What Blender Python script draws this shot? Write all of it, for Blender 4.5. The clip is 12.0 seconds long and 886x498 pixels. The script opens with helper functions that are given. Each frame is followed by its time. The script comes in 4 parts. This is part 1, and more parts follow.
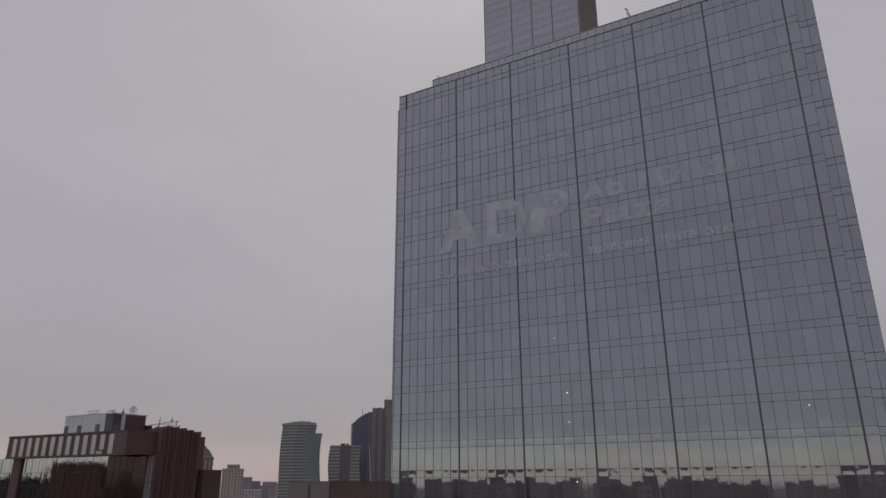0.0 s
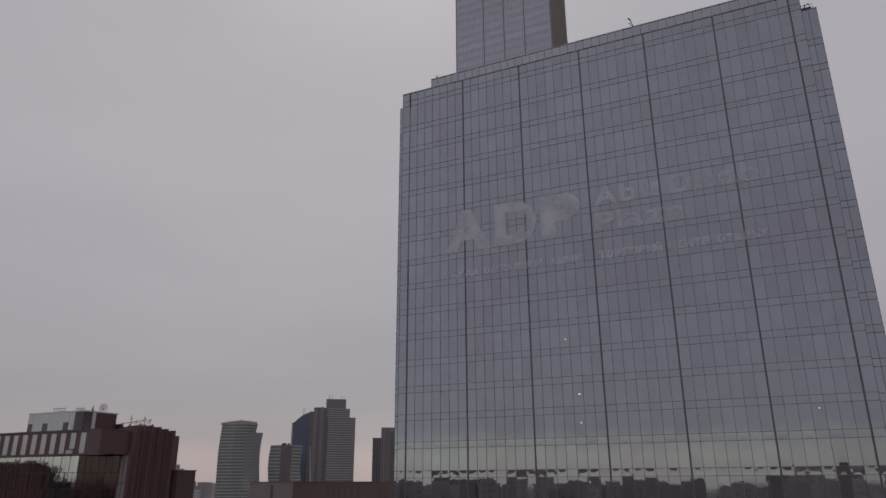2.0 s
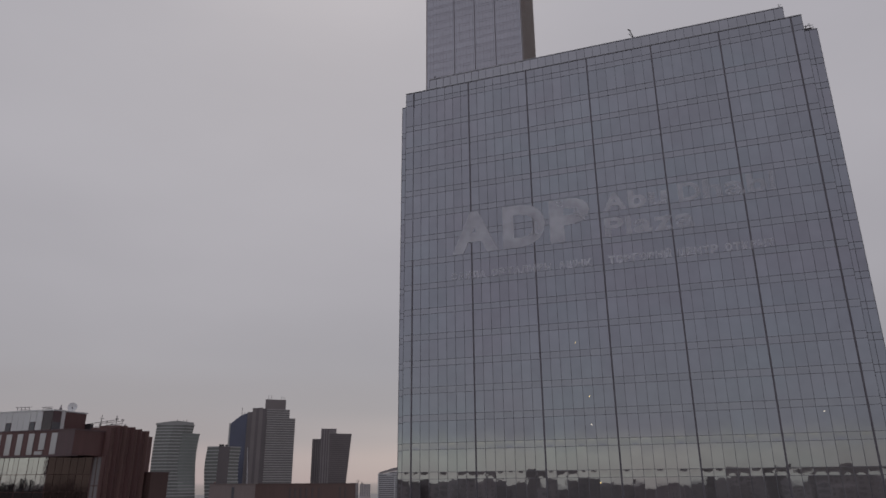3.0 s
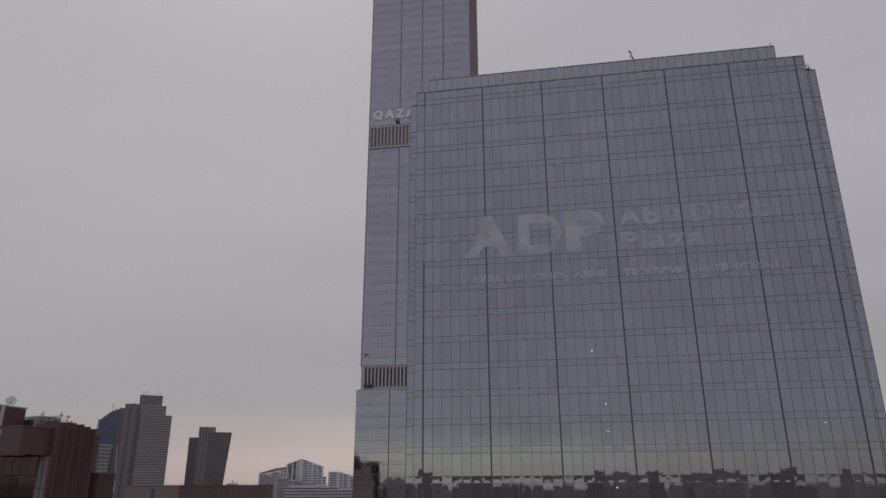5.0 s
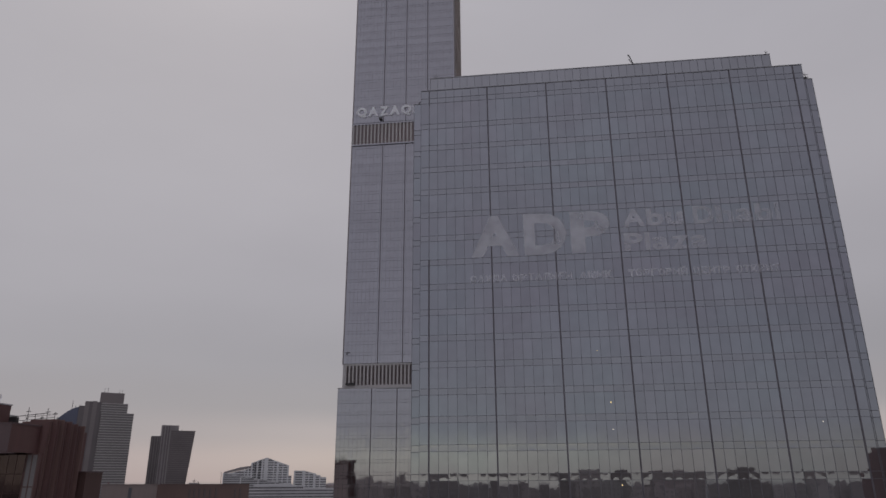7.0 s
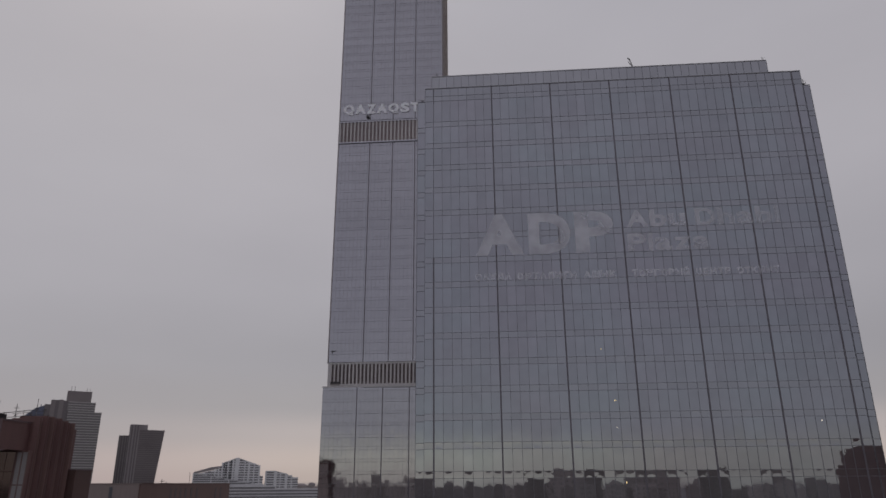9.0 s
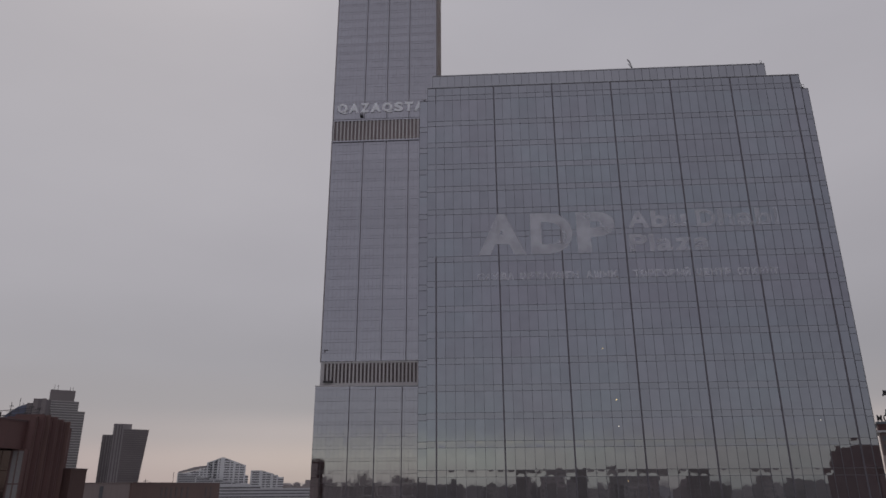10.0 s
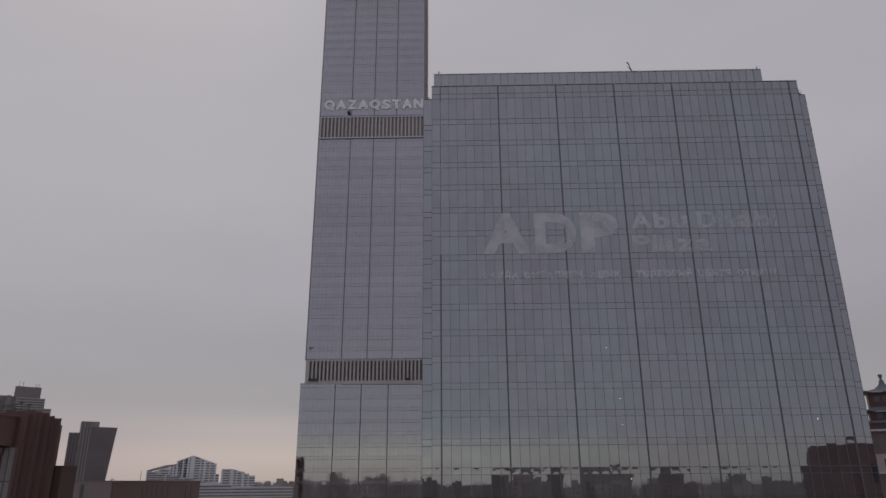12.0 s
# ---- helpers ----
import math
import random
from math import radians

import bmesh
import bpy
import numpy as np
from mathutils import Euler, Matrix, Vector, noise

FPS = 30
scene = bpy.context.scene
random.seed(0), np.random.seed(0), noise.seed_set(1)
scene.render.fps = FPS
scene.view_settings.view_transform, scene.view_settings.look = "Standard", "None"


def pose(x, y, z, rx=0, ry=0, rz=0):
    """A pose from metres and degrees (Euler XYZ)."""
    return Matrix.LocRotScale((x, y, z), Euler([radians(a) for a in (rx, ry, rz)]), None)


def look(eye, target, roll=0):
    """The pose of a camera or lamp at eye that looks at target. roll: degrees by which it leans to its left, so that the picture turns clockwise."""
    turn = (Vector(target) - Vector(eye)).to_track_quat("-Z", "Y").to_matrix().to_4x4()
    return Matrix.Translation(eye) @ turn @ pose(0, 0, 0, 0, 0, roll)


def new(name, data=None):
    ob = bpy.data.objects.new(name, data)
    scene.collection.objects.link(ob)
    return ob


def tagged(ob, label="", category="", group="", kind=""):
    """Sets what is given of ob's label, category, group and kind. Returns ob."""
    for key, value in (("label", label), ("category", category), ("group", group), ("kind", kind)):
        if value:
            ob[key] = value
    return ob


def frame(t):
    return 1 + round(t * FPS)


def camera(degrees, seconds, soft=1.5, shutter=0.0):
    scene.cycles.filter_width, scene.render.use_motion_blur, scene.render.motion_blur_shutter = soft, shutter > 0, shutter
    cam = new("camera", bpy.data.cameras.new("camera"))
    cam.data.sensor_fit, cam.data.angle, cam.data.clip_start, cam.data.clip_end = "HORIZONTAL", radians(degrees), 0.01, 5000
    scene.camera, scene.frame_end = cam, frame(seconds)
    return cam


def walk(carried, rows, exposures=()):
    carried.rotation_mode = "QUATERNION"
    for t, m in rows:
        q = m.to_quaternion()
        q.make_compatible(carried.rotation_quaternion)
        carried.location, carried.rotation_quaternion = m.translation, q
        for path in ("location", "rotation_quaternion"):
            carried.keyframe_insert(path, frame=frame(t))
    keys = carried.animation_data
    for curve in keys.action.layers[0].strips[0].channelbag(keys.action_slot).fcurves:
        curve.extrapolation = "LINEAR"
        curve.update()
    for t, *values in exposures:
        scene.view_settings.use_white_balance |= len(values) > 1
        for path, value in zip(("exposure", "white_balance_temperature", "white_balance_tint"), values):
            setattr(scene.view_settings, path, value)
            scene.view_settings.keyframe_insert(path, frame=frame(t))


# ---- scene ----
cam = camera(65.3, 12.0, soft=1.6)
PATH = [
    (0, (62.038, -94.248, 61.095), (61.093, -92.607, 61.736), -0.1),
    (0.5, (61.004, -94.91, 61.076), (60.075, -93.258, 61.716), -0.1),
    (1, (59.654, -95.689, 61.102), (58.746, -94.025, 61.741), -0.1),
    (1.5, (57.062, -97.032, 61.115), (56.194, -95.347, 61.754), -0.2),
    (2, (52.472, -99.04, 61.132), (51.675, -97.322, 61.773), -0.2),
    (2.5, (47.472, -101.165, 61.13), (46.752, -99.414, 61.774), -0.3),
    (3, (42.447, -103.079, 61.148), (41.808, -101.297, 61.792), -0.4),
    (3.2, (40.393, -103.787, 61.165), (39.785, -101.992, 61.808), -0.4),
    (4.8, (23.638, -107.628, 61.703), (23.292, -105.768, 62.35), -0.4),
    (5, (22.071, -107.99, 61.718), (21.746, -106.125, 62.363), -0.2),
    (5.5, (19.632, -108.551, 61.698), (19.344, -106.68, 62.341), -0.3),
    (6, (18.227, -108.888, 61.671), (17.959, -107.013, 62.313), -0.3),
    (6.5, (16.991, -109.062, 61.618), (16.742, -107.184, 62.26), -0.3),
    (7, (15.72, -109.185, 61.562), (15.49, -107.305, 62.204), -0.3),
    (9, (10.467, -109.653, 61.154), (10.314, -107.765, 61.797), -0.3),
    (9.5, (9.148, -109.82, 61.097), (9.015, -107.931, 61.739), -0.3),
    (10, (7.802, -109.975, 61.018), (7.688, -108.085, 61.66), -0.3),
    (10.5, (6.458, -110.089, 60.953), (6.363, -108.197, 61.595), -0.3),
    (11, (5.161, -110.151, 60.914), (5.086, -108.258, 61.555), -0.3),
    (11.5, (3.858, -110.189, 60.893), (3.802, -108.295, 61.533), -0.3),
    (12, (2.518, -110.299, 60.858), (2.481, -108.404, 61.497), -0.3),
]
walk(cam, [(t, look(eye, target, roll)) for t, eye, target, roll in PATH])

# ---------------------------------------------------------------- sky and light
world = bpy.data.worlds.new("world")
scene.world = world
world.use_nodes = True
wn, wl = world.node_tree.nodes, world.node_tree.links
wn.clear()
w_out = wn.new("ShaderNodeOutputWorld")
w_bg = wn.new("ShaderNodeBackground")
sky = wn.new("ShaderNodeTexSky")
sky.sky_type = "NISHITA"
sky.sun_disc = False
sky.sun_elevation = radians(50)
sky.sun_rotation = radians(329)
sky.air_density, sky.dust_density = 1.0, 2.0
w_dim = wn.new("ShaderNodeVectorMath")
w_dim.operation = "SCALE"
w_dim.inputs["Scale"].default_value = 0.07
w_co = wn.new("ShaderNodeTexCoord")
w_sep = wn.new("ShaderNodeSeparateXYZ")
wl.new(w_co.outputs["Generated"], w_sep.inputs[0])
wl.new(sky.outputs[0], w_dim.inputs[0])


def ramp_node(nodes, stops):
    r = nodes.new("ShaderNodeValToRGB")
    r.color_ramp.interpolation = "EASE"
    els = r.color_ramp.elements
    while len(els) < len(stops):
        els.new(0.5)
    for e, (p, c) in zip(els, stops):
        e.position, e.color = p, (*c, 1)
    return r


# the cloud deck: a clear strip over the horizon, grey cloud above it, paler towards the zenith
cloud_north = ramp_node(wn, [(0.0000, (0.240, 0.220, 0.225)), (0.0176, (0.300, 0.265, 0.265)), (0.0235, (0.475, 0.400, 0.372)), (0.0490, (0.520, 0.442, 0.415)), (0.0833, (0.450, 0.396, 0.392)), (0.1220, (0.344, 0.319, 0.330)), (0.1765, (0.336, 0.317, 0.335)), (0.2843, (0.387, 0.366, 0.388)), (0.4412, (0.430, 0.408, 0.432)), (0.7549, (0.422, 0.408, 0.440)), (1.0000, (0.456, 0.440, 0.475))])
cloud_north_west = ramp_node(wn, [(0.0000, (0.240, 0.220, 0.225)), (0.0176, (0.300, 0.265, 0.265)), (0.0235, (0.445, 0.365, 0.370)), (0.0490, (0.430, 0.362, 0.370)), (0.0833, (0.350, 0.317, 0.334)), (0.1324, (0.346, 0.321, 0.338)), (0.1765, (0.367, 0.346, 0.366)), (0.2843, (0.398, 0.377, 0.398)), (0.4412, (0.425, 0.405, 0.427)), (0.7549, (0.416, 0.403, 0.434)), (1.0000, (0.456, 0.440, 0.475))])
cloud_south = ramp_node(wn, [(0.0000, (0.200, 0.185, 0.190)), (0.0176, (0.260, 0.240, 0.240)), (0.0235, (0.620, 0.590, 0.530)), (0.0529, (0.700, 0.700, 0.610)), (0.0667, (0.600, 0.605, 0.560)), (0.0950, (0.452, 0.455, 0.480)), (0.2647, (0.435, 0.430, 0.475)), (0.5098, (0.470, 0.464, 0.510)), (1.0000, (0.480, 0.470, 0.510))])
cloud_south_east = ramp_node(wn, [(0.0000, (0.200, 0.185, 0.190)), (0.0176, (0.260, 0.240, 0.240)), (0.0235, (0.470, 0.455, 0.425)), (0.0529, (0.490, 0.480, 0.450)), (0.0667, (0.470, 0.465, 0.462)), (0.0950, (0.445, 0.445, 0.478)), (0.2647, (0.435, 0.430, 0.475)), (0.5098, (0.470, 0.464, 0.510)), (1.0000, (0.480, 0.470, 0.510))])
w_rise = wn.new("ShaderNodeMapRange")  # from a little under the horizon to the zenith
w_rise.inputs["From Min"].default_value = -0.02
wl.new(w_sep.outputs["Z"], w_rise.inputs["Value"])
w_side = wn.new("ShaderNodeMapRange")
w_side.inputs["From Min"].default_value, w_side.inputs["From Max"].default_value = -0.35, 0.35
w_mix = wn.new("ShaderNodeMix")
w_mix.data_type = "RGBA"
w_noise = wn.new("ShaderNodeTexNoise")
w_noise.inputs["Scale"].default_value, w_noise.inputs["Detail"].default_value = 2.6, 4.0
w_map = wn.new("ShaderNodeMapping")
w_map.inputs["Scale"].default_value = (1.0, 1.0, 2.6)
w_nr = wn.new("ShaderNodeMapRange")
w_nr.inputs["From Min"].default_value, w_nr.inputs["From Max"].default_value = 0.3, 0.7
w_nr.inputs["To Min"].default_value, w_nr.inputs["To Max"].default_value = 0.965, 1.035
w_mul = wn.new("ShaderNodeVectorMath")
w_mul.operation = "SCALE"
w_fin = wn.new("ShaderNodeMix")
w_fin.data_type = "RGBA"
w_fin.inputs[0].default_value = 0.90
wl.new(w_rise.outputs[0], cloud_north.inputs[0])
wl.new(w_rise.outputs[0], cloud_south.inputs[0])
wl.new(w_sep.outputs["Y"], w_side.inputs["Value"])
wl.new(w_side.outputs[0], w_mix.inputs[0])
w_east = wn.new("ShaderNodeMapRange")  # the southern cloud thins towards the west
w_east.inputs["From Min"].default_value, w_east.inputs["From Max"].default_value = -0.6, 0.6
w_east.inputs["To Min"].default_value, w_east.inputs["To Max"].default_value = 1.07, 0.82
w_grad = wn.new("ShaderNodeVectorMath")
w_grad.operation = "SCALE"
wl.new(w_sep.outputs["X"], w_east.inputs["Value"])
w_fade = wn.new("ShaderNodeMapRange")  # the clear strip is duller in the south-east
w_fade.inputs["From Min"].default_value, w_fade.inputs["From Max"].default_value = -0.06, 0.30
w_south = wn.new("ShaderNodeMix")
w_south.data_type = "RGBA"
wl.new(w_rise.outputs[0], cloud_south_east.inputs[0])
wl.new(w_sep.outputs["X"], w_fade.inputs["Value"])
wl.new(w_fade.outputs[0], w_south.inputs[0])
wl.new(cloud_south.outputs[0], w_south.inputs[6])
wl.new(cloud_south_east.outputs[0], w_south.inputs[7])
wl.new(w_south.outputs[2], w_grad.inputs[0])
wl.new(w_east.outputs[0], w_grad.inputs["Scale"])
wl.new(w_grad.outputs[0], w_mix.inputs[6])
w_west = wn.new("ShaderNodeMapRange")  # the glow over the horizon fades towards the north-west
w_west.inputs["From Min"].default_value, w_west.inputs["From Max"].default_value = -0.60, -0.24
w_north = wn.new("ShaderNodeMix")
w_north.data_type = "RGBA"
wl.new(w_rise.outputs[0], cloud_north_west.inputs[0])
wl.new(w_sep.outputs["X"], w_west.inputs["Value"])
wl.new(w_west.outputs[0], w_north.inputs[0])
wl.new(cloud_north_west.outputs[0], w_north.inputs[6])
wl.new(cloud_north.outputs[0], w_north.inputs[7])
wl.new(w_north.outputs[2], w_mix.inputs[7])
wl.new(w_co.outputs["Generated"], w_map.inputs[0])
wl.new(w_map.outputs[0], w_noise.inputs["Vector"])
wl.new(w_noise.outputs[0], w_nr.inputs["Value"])
wl.new(w_mix.outputs[2], w_mul.inputs[0])
wl.new(w_nr.outputs[0], w_mul.inputs["Scale"])
wl.new(w_dim.outputs[0], w_fin.inputs[6])
wl.new(w_mul.outputs[0], w_fin.inputs[7])
wl.new(w_fin.outputs[2], w_bg.inputs["Color"])
w_bg.inputs["Strength"].default_value = 1.0
wl.new(w_bg.outputs[0], w_out.inputs[0])

sun_data = bpy.data.lights.new("sun", "SUN")
sun_data.energy, sun_data.angle, sun_data.color = 0.5, radians(40), (1.0, 0.95, 0.9)
sun = new("sun", sun_data)
sun.matrix_basis = look((-300, 500, 695), (0, 0, 0))

# ---------------------------------------------------------------- materials


def mat(name, base, rough=0.6, metal=0.0, vary=0.12, big=0.05, fine=1.5, bump=0.0, per_object=0.0, streak=False, spec=0.5, emit=None, tint=None):
    """A surface with stains at two sizes, upright streaks if wanted, and a tone of its own for each object."""
    m = bpy.data.materials.new(name)
    m.use_nodes = True
    n, l = m.node_tree.nodes, m.node_tree.links
    b = n["Principled BSDF"]
    b.inputs["Metallic"].default_value = metal
    b.inputs["Specular IOR Level"].default_value = spec
    co = n.new("ShaderNodeNewGeometry")
    mp = n.new("ShaderNodeMapping")
    mp.inputs["Scale"].default_value = (1, 1, 0.12) if streak else (1, 1, 1)
    n1, n2 = n.new("ShaderNodeTexNoise"), n.new("ShaderNodeTexNoise")
    n1.inputs["Scale"].default_value, n1.inputs["Detail"].default_value = big, 3
    n2.inputs["Scale"].default_value, n2.inputs["Detail"].default_value = fine, 4
    l.new(co.outputs["Position"], mp.inputs[0])
    l.new(co.outputs["Position"], n1.inputs["Vector"])
    l.new(mp.outputs[0], n2.inputs["Vector"])
    add = n.new("ShaderNodeMath")
    l.new(n1.outputs[0], add.inputs[0])
    l.new(n2.outputs[0], add.inputs[1])
    last = add
    if per_object:
        info = n.new("ShaderNodeObjectInfo")
        k = n.new("ShaderNodeMath")
        k.operation = "MULTIPLY_ADD"
        k.inputs[1].default_value, k.inputs[2].default_value = per_object / max(vary, 1e-3), -0.5 * per_object / max(vary, 1e-3)
        l.new(info.outputs["Random"], k.inputs[0])
        a2 = n.new("ShaderNodeMath")
        l.new(add.outputs[0], a2.inputs[0])
        l.new(k.outputs[0], a2.inputs[1])
        last = a2
    mr = n.new("ShaderNodeMapRange")
    mr.clamp = False
    mr.inputs["From Min"].default_value, mr.inputs["From Max"].default_value = 0.5, 1.5
    mr.inputs["To Min"].default_value, mr.inputs["To Max"].default_value = 1 - vary, 1 + vary
    l.new(last.outputs[0], mr.inputs["Value"])
    sc = n.new("ShaderNodeVectorMath")
    sc.operation = "SCALE"
    sc.inputs[0].default_value = base
    if tint:
        hue, spread = n.new("ShaderNodeMix"), n.new("ShaderNodeMapRange")
        hue.data_type = "RGBA"
        spread.inputs["From Min"].default_value, spread.inputs["From Max"].default_value = 0.38, 0.62
        hue.inputs[6].default_value, hue.inputs[7].default_value = (*base, 1), (*tint, 1)
        l.new(n1.outputs[0], spread.inputs["Value"])
        l.new(spread.outputs[0], hue.inputs[0])
        l.new(hue.outputs[2], sc.inputs[0])
    l.new(mr.outputs[0], sc.inputs["Scale"])
    l.new(sc.outputs[0], b.inputs["Base Color"])
    rr = n.new("ShaderNodeMapRange")
    rr.inputs["To Min"].default_value, rr.inputs["To Max"].default_value = rough * 0.85, min(1, rough * 1.15)
    l.new(n2.outputs[0], rr.inputs["Value"])
    l.new(rr.outputs[0], b.inputs["Roughness"])
    if bump:
        bp = n.new("ShaderNodeBump")
        bp.inputs["Distance"].default_value = bump
        l.new(n2.outputs[0], bp.inputs["Height"])
        l.new(bp.outputs[0], b.inputs["Normal"])
    if emit:
        b.inputs["Emission Color"].default_value = (*emit[:3], 1)
        b.inputs["Emission Strength"].default_value = emit[3]
    return m


GLASS = mat("coated_glass", (0.309, 0.302, 0.339), 0.014, 1.0, vary=0.11, big=0.05, fine=0.55, bump=0.0022, per_object=0.05, tint=(0.289, 0.305, 0.336))
ROOF_SCREEN = mat("pale_roof_screen_glass", (0.345, 0.342, 0.37), 0.03, 1.0, vary=0.08, big=0.05, fine=0.5, bump=0.003, per_object=0.05)
SPANDREL = mat("spandrel_glass", (0.302, 0.303, 0.334), 0.02, 1.0, vary=0.08, big=0.05, fine=0.5, bump=0.003, per_object=0.05)
TOWER_GLASS = mat("tower_glass", (0.348, 0.339, 0.373), 0.03, 1.0, vary=0.08, big=0.03, fine=0.5, bump=0.003, per_object=0.04)
TOWER_SPANDREL = mat("tower_spandrel", (0.342, 0.332, 0.366), 0.05, 1.0, vary=0.08, big=0.03, fine=0.5, bump=0.003, per_object=0.04)
TOWER_MULLION = mat("grey_tower_mullion", (0.272, 0.265, 0.292), 0.25, 1.0, vary=0.12)
MULLION = mat("dark_aluminium", (0.15, 0.148, 0.168), 0.45, 0.3, vary=0.2)
FIN = mat("bronze_fin", (0.122, 0.112, 0.13), 0.5, 0.2, vary=0.25, streak=True)
CORE = mat("dark_interior", (0.03, 0.03, 0.035), 0.8, vary=0.2)
SCREEN_CAP = mat("pale_screen_cap", (0.40, 0.395, 0.42), 0.45, 0.3, vary=0.12)
COPING = mat("grey_coping", (0.26, 0.26, 0.28), 0.5, 0.2, vary=0.15)
# dark tones that hold the shade in the gaps between louvre blades
LOUVRE_DARK = mat("louvre_void_shade", (0.12, 0.095, 0.097), 0.7, vary=0.3)
LOUVRE_HIGH = mat("louvre_void_shade_high", (0.23, 0.185, 0.192), 0.7, vary=0.25)
LOUVRE_FIN = mat("louvre_fin", (0.50, 0.475, 0.485), 0.5, 0.1, vary=0.15)
SIDE_BROWN = mat("ribbed_bronze", (0.105, 0.082, 0.078), 0.5, 0.2, vary=0.25, streak=True)
SIDE_RIB = mat("pale_bronze_rib", (0.25, 0.205, 0.19), 0.5, 0.1, vary=0.2, streak=True)
SIGN_WHITE = mat("white_sign_face", (0.82, 0.82, 0.88), 0.5, vary=0.06)
LAMP_WARM = mat("lamp_warm", (0.9, 0.7, 0.35), 0.4, emit=(1.0, 0.74, 0.32, 1.3))
LAMP_RED = mat("unlit_red_lens", (0.22, 0.03, 0.03), 0.3)
LAMP_WHITE = mat("lamp_white", (0.9, 0.85, 0.75), 0.4, emit=(1.0, 0.9, 0.75, 0.7))
RED_CLAD = mat("red_brown_cladding", (0.124, 0.062, 0.06), 0.6, vary=0.25, big=0.08, fine=0.9, streak=True)
PLUM_CLAD = mat("plum_cladding", (0.115, 0.073, 0.079), 0.55, vary=0.2, streak=True)
STRIP_GLASS = mat("grey_strip_glass", (0.44, 0.43, 0.45), 0.3, 0.9, vary=0.12, streak=True)
DARK_GLASS = mat("dark_glass", (0.078, 0.069, 0.073), 0.08, 1.0, vary=0.2, bump=0.004)
BROWN_GLASS = mat("dark_brown_glass", (0.074, 0.053, 0.051), 0.05, 0.9, vary=0.3, bump=0.006, per_object=0.15, streak=True)
LIGHT_GLASS = mat("pale_reflective_glass", (0.35, 0.35, 0.372), 0.02, 1.0, vary=0.10, bump=0.004, per_object=0.08)
PALE_PANEL = mat("pale_metal_panel", (0.62, 0.62, 0.63), 0.45, 0.3, vary=0.12, streak=True)
CONCRETE = mat("grey_render", (0.25, 0.206, 0.2), 0.8, vary=0.14, streak=True)
# paler than the cladding, to brighten the rear faces mirrored in the tower
BACK_WALL = mat("lightened_rear_render", (0.42, 0.36, 0.345), 0.8, vary=0.2, streak=True)
FLUTE_CLAD = mat("rust_brown_flute", (0.158, 0.09, 0.082), 0.7, vary=0.22, streak=True)
BROWN_CLAD = mat("brown_cladding", (0.165, 0.103, 0.094), 0.7, vary=0.2, streak=True)
DARK_METAL = mat("dark_steel", (0.06, 0.055, 0.058), 0.5, 0.4, vary=0.2)
DISH_WHITE = mat("dish_white", (0.80, 0.79, 0.80), 0.5, vary=0.08)
BAND_WHITE = mat("pale_floor_band", (0.35, 0.345, 0.345), 0.6, vary=0.12, big=0.02)
GREEN_GLASS = mat("pale_green_glazing", (0.20, 0.215, 0.21), 0.4, vary=0.2, big=0.03)
BAND_GLASS = mat("grey_green_glazing", (0.142, 0.148, 0.144), 0.35, vary=0.25, big=0.03, fine=0.3)
BLUE_GLASS = mat("blue_glazing", (0.112, 0.118, 0.172), 0.25, 0.4, vary=0.2, big=0.02)
SLATE_GLASS = mat("slate_glazing", (0.138, 0.12, 0.127), 0.3, 0.3, vary=0.2, big=0.02, streak=True)
BIG_RIB = mat("warm_grey_rib", (0.195, 0.168, 0.174), 0.5, 0.1, vary=0.2, big=0.02)
BIG_GLASS = mat("grey_band_glazing", (0.16, 0.15, 0.155), 0.3, 0.3, vary=0.2, big=0.02)
BIG_BAND = mat("warm_grey_band", (0.35, 0.325, 0.325), 0.6, vary=0.2, big=0.02)
RIB_GREY = mat("grey_rib", (0.25, 0.222, 0.232), 0.5, 0.1, vary=0.15)
WHITE_SLAB = mat("white_balcony_slab", (0.66, 0.65, 0.67), 0.7, vary=0.12, big=0.03)
WIN_DARK = mat("dark_window", (0.10, 0.10, 0.115), 0.3, vary=0.25, big=0.05, fine=0.4)
HOUSE_WIN = mat("dim_balcony_glass", (0.165, 0.155, 0.17), 0.4, vary=0.3, big=0.05, fine=0.2)
SLATE_ROOF = mat("slate_mansard", (0.25, 0.235, 0.235), 0.6, vary=0.15)
DUSK_STONE = mat("pale_pink_stone", (0.44, 0.36, 0.345), 0.8, vary=0.15, streak=True)
FAR_BROWN = mat("dull_red_brown_wall", (0.25, 0.185, 0.178), 0.7, vary=0.25, streak=True)
BLUE_GREY = mat("blue_grey_plaster", (0.26, 0.25, 0.285), 0.8, vary=0.15, big=0.03, per_object=0.15)
CREAM = mat("cream_render", (0.46, 0.395, 0.375), 0.8, vary=0.14, big=0.03)
# washed-out grey: the distance haze is mixed into the base colour
HAZE_BLOCK = mat("haze_grey_plaster", (0.42, 0.375, 0.38), 0.8, vary=0.15, big=0.02, per_object=0.2)
CITY = mat("city_plaster", (0.37, 0.34, 0.333), 0.8, vary=0.25, big=0.02, per_object=0.3)
# lighter copies of the city colours, with haze painted in
CITY_PALE = mat("haze_pale_city_plaster", (0.42, 0.39, 0.385), 0.8, vary=0.2, big=0.02, per_object=0.25)
CITY_PALE_WIN = mat("haze_pale_city_window", (0.34, 0.32, 0.32), 0.6, vary=0.2)
CITY_WIN = mat("dim_city_window", (0.32, 0.296, 0.29), 0.6, vary=0.2)
PAGODA_RED = mat("dark_red_timber", (0.105, 0.05, 0.05), 0.6, vary=0.2)
PAGODA_ROOF = mat("blue_grey_roof_tiles", (0.13, 0.145, 0.17), 0.5, vary=0.2, fine=2.5)
